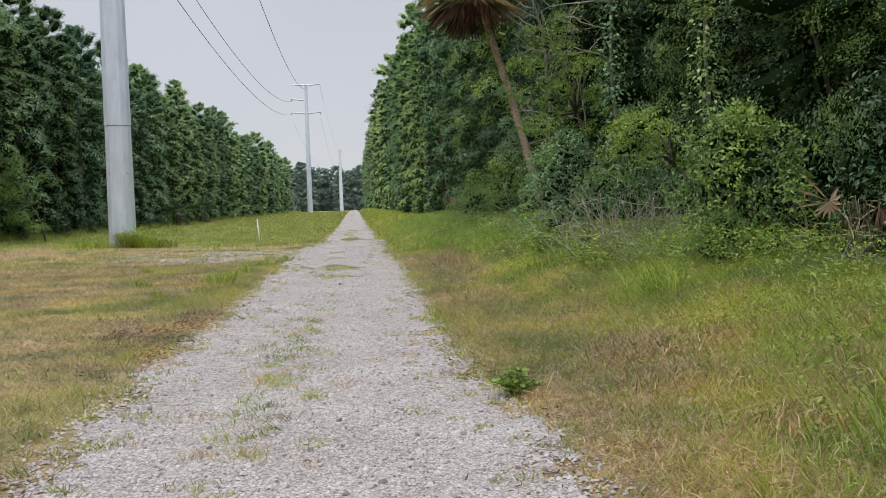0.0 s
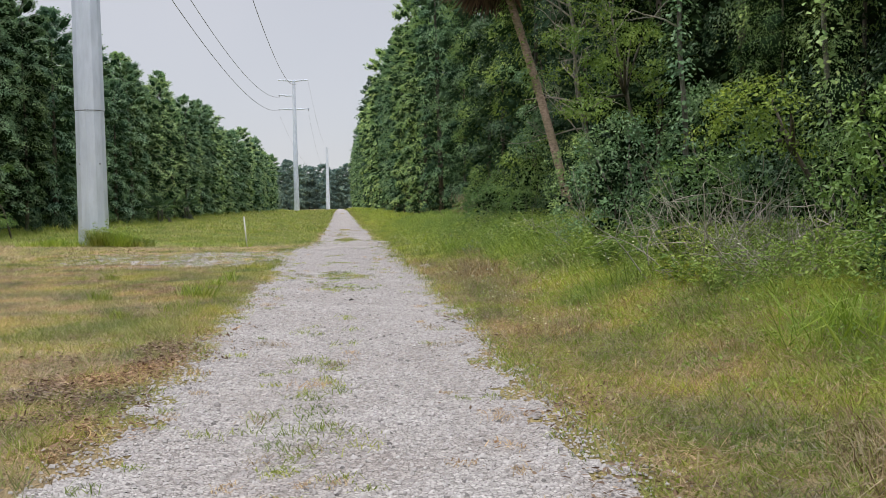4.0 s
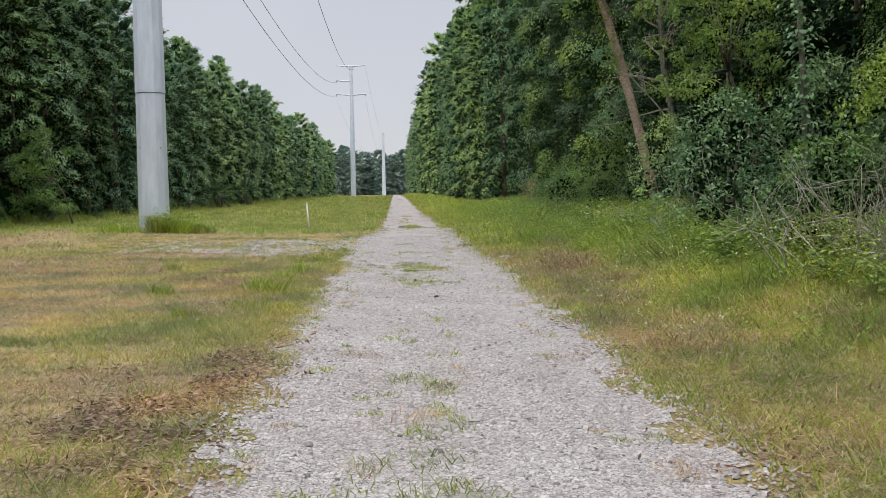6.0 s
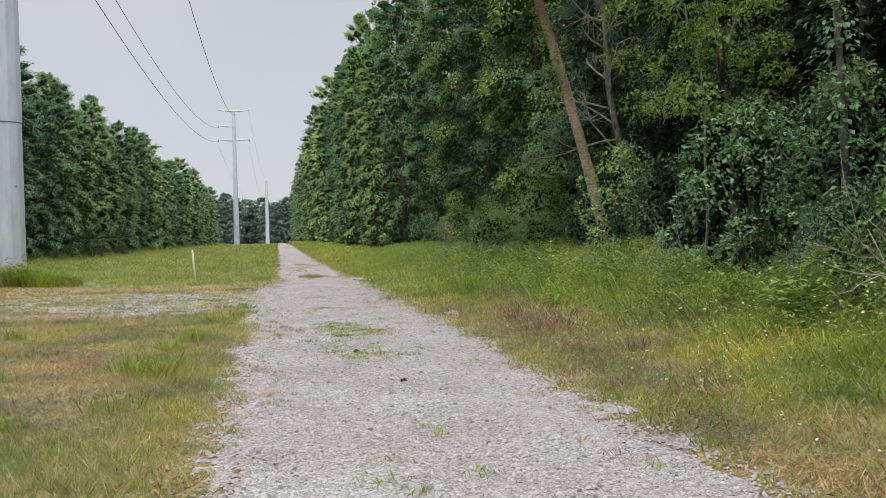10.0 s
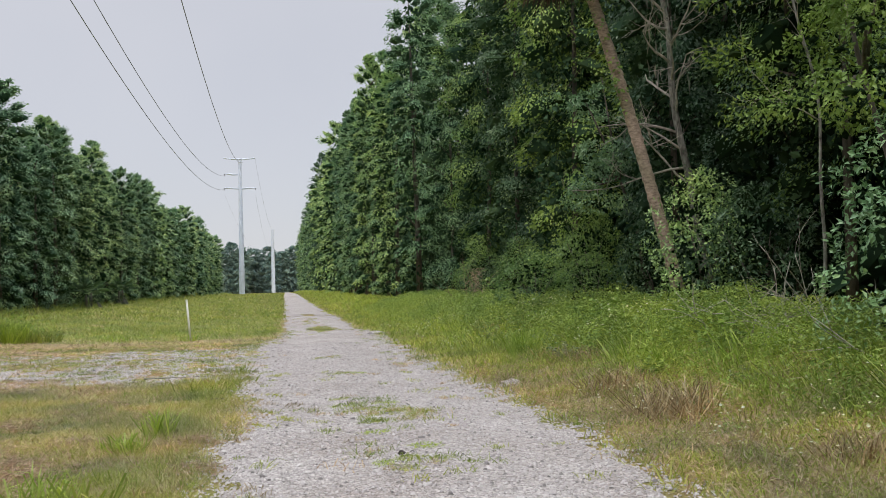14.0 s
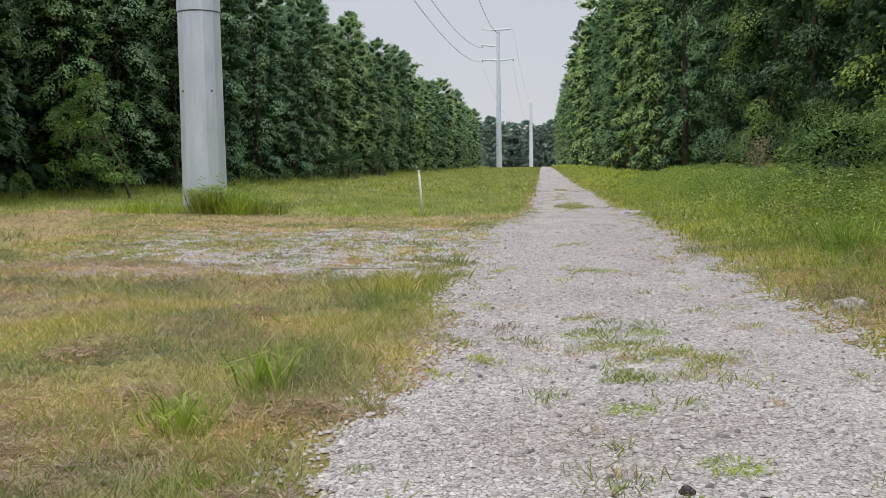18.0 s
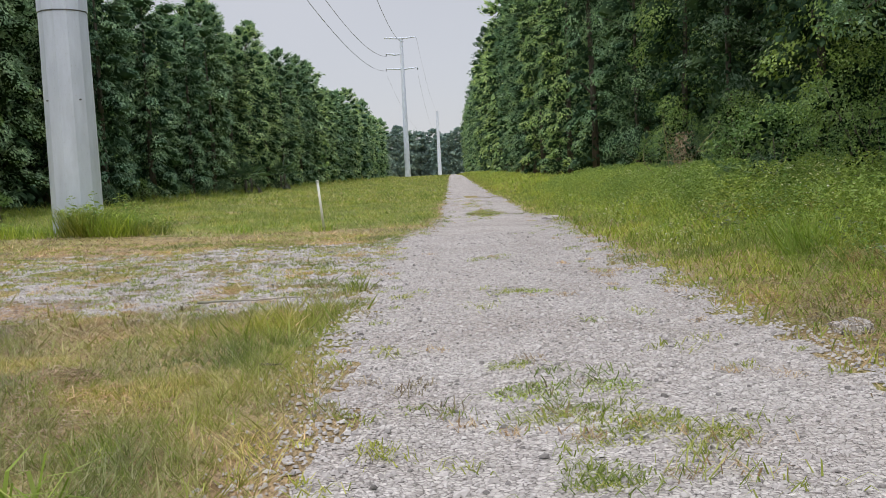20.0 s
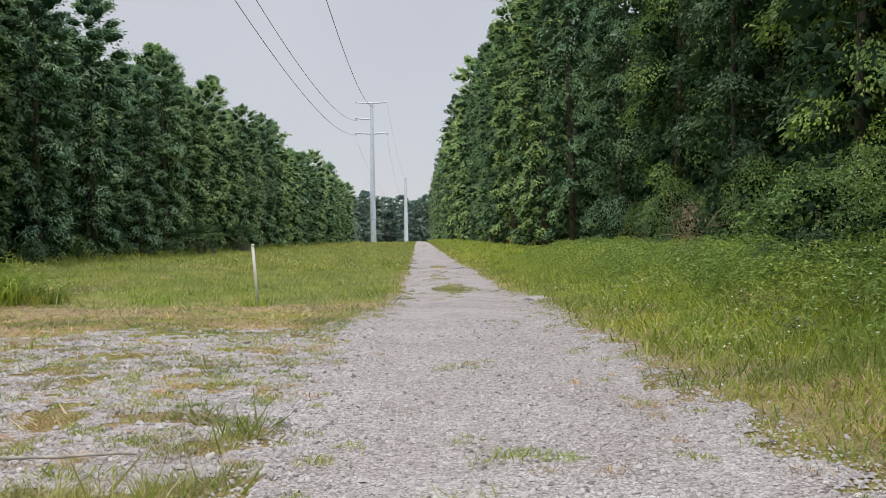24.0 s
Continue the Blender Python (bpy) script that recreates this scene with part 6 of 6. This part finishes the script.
# ---- grass ----
def build_field_grass():
    """Mown ground west of the track."""
    rng = np.random.default_rng(11)
    green, dry, lush = [], [], []
    for count, x0, x1, y0, y1, hmin, hmax, wid in ((24000, -19, -7, -8, 31, 0.05, 0.15, 0.022), (12000, -9, -1.2, -9, 5, 0.04, 0.12, 0.016), (300000, -10.5, -1.2, 3, 30, 0.025, 0.095, 0.008), (140000, -6.8, -1.4, 15, 29, 0.03, 0.085, 0.0075), (66000, -20, -0.9, 26, 60, 0.05, 0.16, 0.020),
                                                   (34000, -18, -0.9, 60, 130, 0.08, 0.18, 0.06), (15000, -18, -0.9, 130, 300, 0.10, 0.24, 0.14)):
        x, y = rng.uniform(x0, x1, count), y0 + (y1 - y0) * rng.uniform(0, 1, count) ** 1.1
        if wid < 0.01:                                   # the close sward grows in small tufts
            own = rng.integers(0, count // 11, count)
            x, y = x[own] + rng.normal(0, 0.022, count), y[own] + rng.normal(0, 0.022, count)
        w, e = road_edges(y)
        gap = w - x + (grid_noise(x, y, 0.35, 31) - 0.5) * 0.5
        keep = (gap > 0.05 + 0.5 * rng.uniform(0, 1, count) ** 2 * (y < 60)) & (apron(x, y) * rng.uniform(0.5, 1, count) < 0.10 + 0.40 * grid_noise(x, y, 0.22, 43))
        litter = np.exp(-((x + 2.25) / 0.5) ** 2) * smooth01(7, 9, y) * (1 - smooth01(14, 16, y))
        keep &= rng.uniform(0, 1, count) > 0.55 * litter * smooth01(0.42, 0.55, grid_noise(x, y, 0.4, 71))
        if wid < 0.01:                                   # thin out towards the coarser grass round about
            keep &= rng.uniform(0, 1, count) < smooth01(-10.5, -7.5, x) * smooth01(3.0, 5.0, y)
        x, y = x[keep], y[keep]
        n = len(x)
        patchy = grid_noise(x, y, 2.6, 51)
        strip = smooth01(33, 35.5, y) * (1 - smooth01(39, 41.5, y)) * smooth01(-1.9, -2.6, x)
        hay = smooth01(0.50, 0.68, grid_noise(x, y, 1.7, 57)) * smooth01(-2.3, -3.6, x) * (y < 36)
        side = np.exp(-((x + 2.1) / 0.5) ** 2) * (y < 36)
        dryness = np.clip(0.49 + 0.9 * (patchy - 0.5) + 0.50 * hay + 0.45 * strip - 0.30 * side - 0.55 * smooth01(40, 44, y), 0.03, 0.92)
        isdry = rng.uniform(0, 1, n) < dryness
        h = rng.uniform(hmin, hmax, n) * (0.45 + 1.1 * grid_noise(x, y, 0.7, 53)) * (1 + 0.5 * side)
        lean = rng.uniform(0.3, 1.5, n)
        lean[isdry] += 1.0
        h[isdry] *= 0.6
        edge = smooth01(-15.6, -17.2, x)
        h *= 1 + 2.2 * edge
        z = ground_z(x, y) - 0.005
        wd = wid * rng.uniform(0.6, 1.4, n)
        isl = (~isdry) & (rng.uniform(0, 1, n) < 0.06 + 0.40 * smooth01(0.52, 0.68, grid_noise(x, y, 1.9, 59)) + 0.12 * side + 0.4 * edge + 0.45 * smooth01(40, 44, y))
        for sel, store in ((isdry, dry), (isl, lush), (~isdry & ~isl, green)):
            store.append(blades_np(x[sel], y[sel], z[sel], h[sel], wd[sel], lean[sel], rng))
    n = 13000                                            # longer bent blades close to the track
    x, y = rng.uniform(-6.5, -1.7, n), 5 + 24 * rng.uniform(0, 1, n) ** 1.2
    k = (x < road_edges(y)[0] - 0.15) & (grid_noise(x, y, 0.9, 58) > 0.40 + 0.25 * rng.uniform(0, 1, n)) & (apron(x, y) < 0.2)
    x, y = x[k], y[k]
    n = len(x)
    long = blades_np(x, y, ground_z(x, y) - 0.005, rng.uniform(0.04, 0.10, n), rng.uniform(0.005, 0.009, n), rng.uniform(0.5, 2.2, n), rng, True)
    old = rng.uniform(0, 1, n) < 0.3
    pick = np.repeat(old, 3)
    dry.append((long[0], long[1][pick]))
    lush.append((long[0], long[1][~pick]))
    grass_object("mown_grass", "short mown yellow-green grass beside the track", green, GRASS_MOWN)
    grass_object("dry_grass", "cut dry tan grass lying on the mown ground", dry, GRASS_DRY)
    grass_object("green_grass", "fresh green grass blades among the mown turf", lush, GRASS_GREEN)


def build_verge_grass():
    """Rough verge on the east of the track: short at the track, tall and green at the wood."""
    rng = np.random.default_rng(13)
    green, dry, lush = [], [], []
    for count, x0, x1, y0, y1, wid in ((9000, 1.1, 8.5, -9, 4, 0.02), (105000, 0.9, 7.0, 2, 32, 0.011), (28000, 0.8, 6.8, 32, 62, 0.020), (11000, 1.0, 7.2, 62, 150, 0.06), (5000, 1.0, 7, 150, 400, 0.16)):
        x, y = rng.uniform(x0, x1, count), y0 + (y1 - y0) * rng.uniform(0, 1, count) ** 1.15
        w, e = road_edges(y)
        gap = x - e - (grid_noise(x, y, 0.35, 31) - 0.5) * 0.5
        keep = (gap > 0.02 + 0.85 * rng.uniform(0, 1, count) ** 2 * (y < 62)) & (x < 5.6 + 1.4 * rng.uniform(0, 1, count))
        x, y = x[keep], y[keep]
        n = len(x)
        rise = smooth01(1.9, 4.5, x + 1.2 * (grid_noise(x, y, 3.0, 61) - 0.5) + 0.9 * smooth01(24, 32, y))
        patchy = grid_noise(x, y, 1.3, 63)
        isdry = rng.uniform(0, 1, n) < np.clip(0.32 + 0.16 * (1 - smooth01(8, 10.5, y)) - 0.18 * smooth01(24, 32, y) - 0.36 * rise + 1.0 * (patchy - 0.5), 0.04, 0.8)
        h = (rng.uniform(0.05, 0.16, n) + rise * rng.uniform(0.06, 0.42, n)) * (0.5 + 1.0 * grid_noise(x, y, 0.7, 67)) * np.where(isdry, 0.6, 1.0) * (0.55 + 0.45 * smooth01(11, 17, y))
        lean = rng.uniform(0.4, 1.9, n) + 0.5 * isdry
        wd = wid * rng.uniform(0.6, 1.5, n)
        z = ground_z(x, y) - 0.005
        isl = (~isdry) & (rng.uniform(0, 1, n) < (0.10 + 0.60 * rise) * (0.45 + 0.55 * smooth01(8.5, 11, y)))
        for sel, store in ((isdry, dry), (isl, lush), (~isdry & ~isl, green)):
            store.append(blades_np(x[sel], y[sel], z[sel], h[sel], wd[sel], lean[sel], rng, True))
    n = 180000                                           # a close short sward where the walk begins
    x, y = rng.uniform(0.95, 6.6, n), 0.5 + 20.5 * rng.uniform(0, 1, n)
    own = rng.integers(0, n // 10, n)
    x, y = x[own] + rng.normal(0, 0.03, n), y[own] + rng.normal(0, 0.03, n)
    k = (x - road_edges(y)[1] > 0.05 + 0.6 * rng.uniform(0, 1, n) ** 2) & (rng.uniform(0, 1, n) < smooth01(0.5, 4.5, y))
    x, y = x[k], y[k]
    n = len(x)
    rise = smooth01(1.9, 4.5, x + 1.2 * (grid_noise(x, y, 3.0, 61) - 0.5))
    patchy = grid_noise(x, y, 1.3, 63)
    isdry = rng.uniform(0, 1, n) < np.clip(0.50 - 0.36 * rise + 1.1 * (patchy - 0.5), 0.05, 0.85)
    h = (rng.uniform(0.04, 0.13, n) + rise * rng.uniform(0.04, 0.2, n)) * np.where(isdry, 0.7, 1.0)
    isl = (~isdry) & (rng.uniform(0, 1, n) < 0.15 + 0.6 * rise)
    for sel, store in ((isdry, dry), (isl, lush), (~isdry & ~isl, green)):
        store.append(blades_np(x[sel], y[sel], ground_z(x[sel], y[sel]) - 0.005, h[sel], rng.uniform(0.006, 0.013, int(sel.sum())), rng.uniform(0.4, 1.6, int(sel.sum())), rng))
    grass_object("verge_grass", "rough yellow-green grass between track and wood", green, GRASS_VERGE)
    grass_object("dry_verge_grass", "straw-coloured dead grass mixed into the verge", dry, GRASS_DRY)
    grass_object("tall_grass", "tall lush green grass below the trees", lush, GRASS_LUSH)


def build_track_grass():
    """Small tufts in the crown of the track, at its ragged edges and over the gravel patch."""
    rng = np.random.default_rng(17)
    spots = []
    for cx, cy, rx, ry, n in ((-0.31, 23.4, 0.28, 0.8, 34), (-0.33, 20.6, 0.25, 0.5, 16), (-0.54, 24.3, 0.25, 0.5, 7), (0.1, 23.2, 0.2, 0.5, 7), (-0.06, 45.2, 0.22, 1.4, 90), (-0.08, 51, 0.3, 4.0, 40), (-0.5, 6.6, 0.22, 2.2, 60), (-0.54, 10.46, 0.2, 2.0, 40),
                              (-0.36, 28.1, 0.2, 0.5, 5), (-0.17, 31.51, 0.3, 0.4, 6), (-0.36, 14.44, 0.3, 2.0, 8), (0.45, 28.78, 0.6, 3.0, 5)):
        spots.append((cx + rng.normal(0, rx, n), cy + rng.normal(0, ry, n)))
    mats = sum(len(s[0]) for s in spots)
    y = rng.uniform(4, 45, 420)
    w, e = road_edges(y)
    spots.append((np.where(rng.uniform(0, 1, 420) < 0.5, w + rng.normal(0.0, 0.22, 420), e + rng.normal(-0.08, 0.28, 420)), y))
    ax, ay = rng.uniform(-9.5, -1.8, 2000), rng.uniform(27.4, 38, 2000)
    spots.append((ax, ay))
    x, y = np.concatenate([s[0] for s in spots]), np.concatenate([s[1] for s in spots])
    per = 30
    i = np.repeat(np.arange(len(x)), per)
    big = (rng.uniform(0.5, 1.4, len(x)) * np.where(np.arange(len(x)) < mats, 1.3, 1.0))[i]
    px, py = x[i] + rng.normal(0, 0.05, len(i)) * big, y[i] + rng.normal(0, 0.05, len(i)) * big
    h = rng.uniform(0.015, 0.055, len(i)) * big
    old = (rng.uniform(0, 1, len(x)) < 0.35)[i]
    for sel, name, label, mat in ((~old, "track_grass", "small green grass tufts growing in the gravel", GRASS_VERGE), (old, "dry_track_grass", "small dry grass tufts growing in the gravel", GRASS_DRY)):
        n = int(sel.sum())
        grass_object(name, label, [blades_np(px[sel], py[sel], ground_z(px[sel], py[sel]) + 0.008, h[sel], rng.uniform(0.0045, 0.009, n), rng.uniform(0.6, 2.4, n), rng, True)], mat)


def build_straw():
    """Dead straws lying through the rough verge, each its own way."""
    rng = np.random.default_rng(19)
    n = 90000
    x, y = rng.uniform(1.25, 5.6, n), 3.5 + 24 * rng.uniform(0, 1, n) ** 1.2
    rise = smooth01(1.9, 4.5, x + 1.2 * (grid_noise(x, y, 3.0, 61) - 0.5))
    k = (x - road_edges(y)[1] > 0.15) & (rng.uniform(0, 1, n) < np.clip(0.75 - 0.45 * rise + 1.3 * (grid_noise(x, y, 0.8, 69) - 0.5), 0, 1))
    x, y, rise = x[k], y[k], rise[k]
    n = len(x)
    p = np.stack([x, y, ground_z(x, y) + rng.uniform(0.02, 0.10, n) + 0.22 * rise * rng.uniform(0.2, 1, n)], axis=-1)
    v, t = leaves_np(p, rng.normal(0, 1, (n, 3)) * np.array([[1, 1, 0.55]]), np.array([[0, 0, 1.0]]) + rng.normal(0, 0.4, (n, 3)), rng.uniform(0.06, 0.17, n), rng.uniform(0.003, 0.007, n), 0.02)
    tagged(new("dead_straw", mesh_np("dead_straw", v, tris=t, mat=GRASS_DRY)), "pale dead straws tangled through the rough verge", "straw", kind="stuff")


build_field_grass()
build_straw()
build_verge_grass()
build_track_grass()
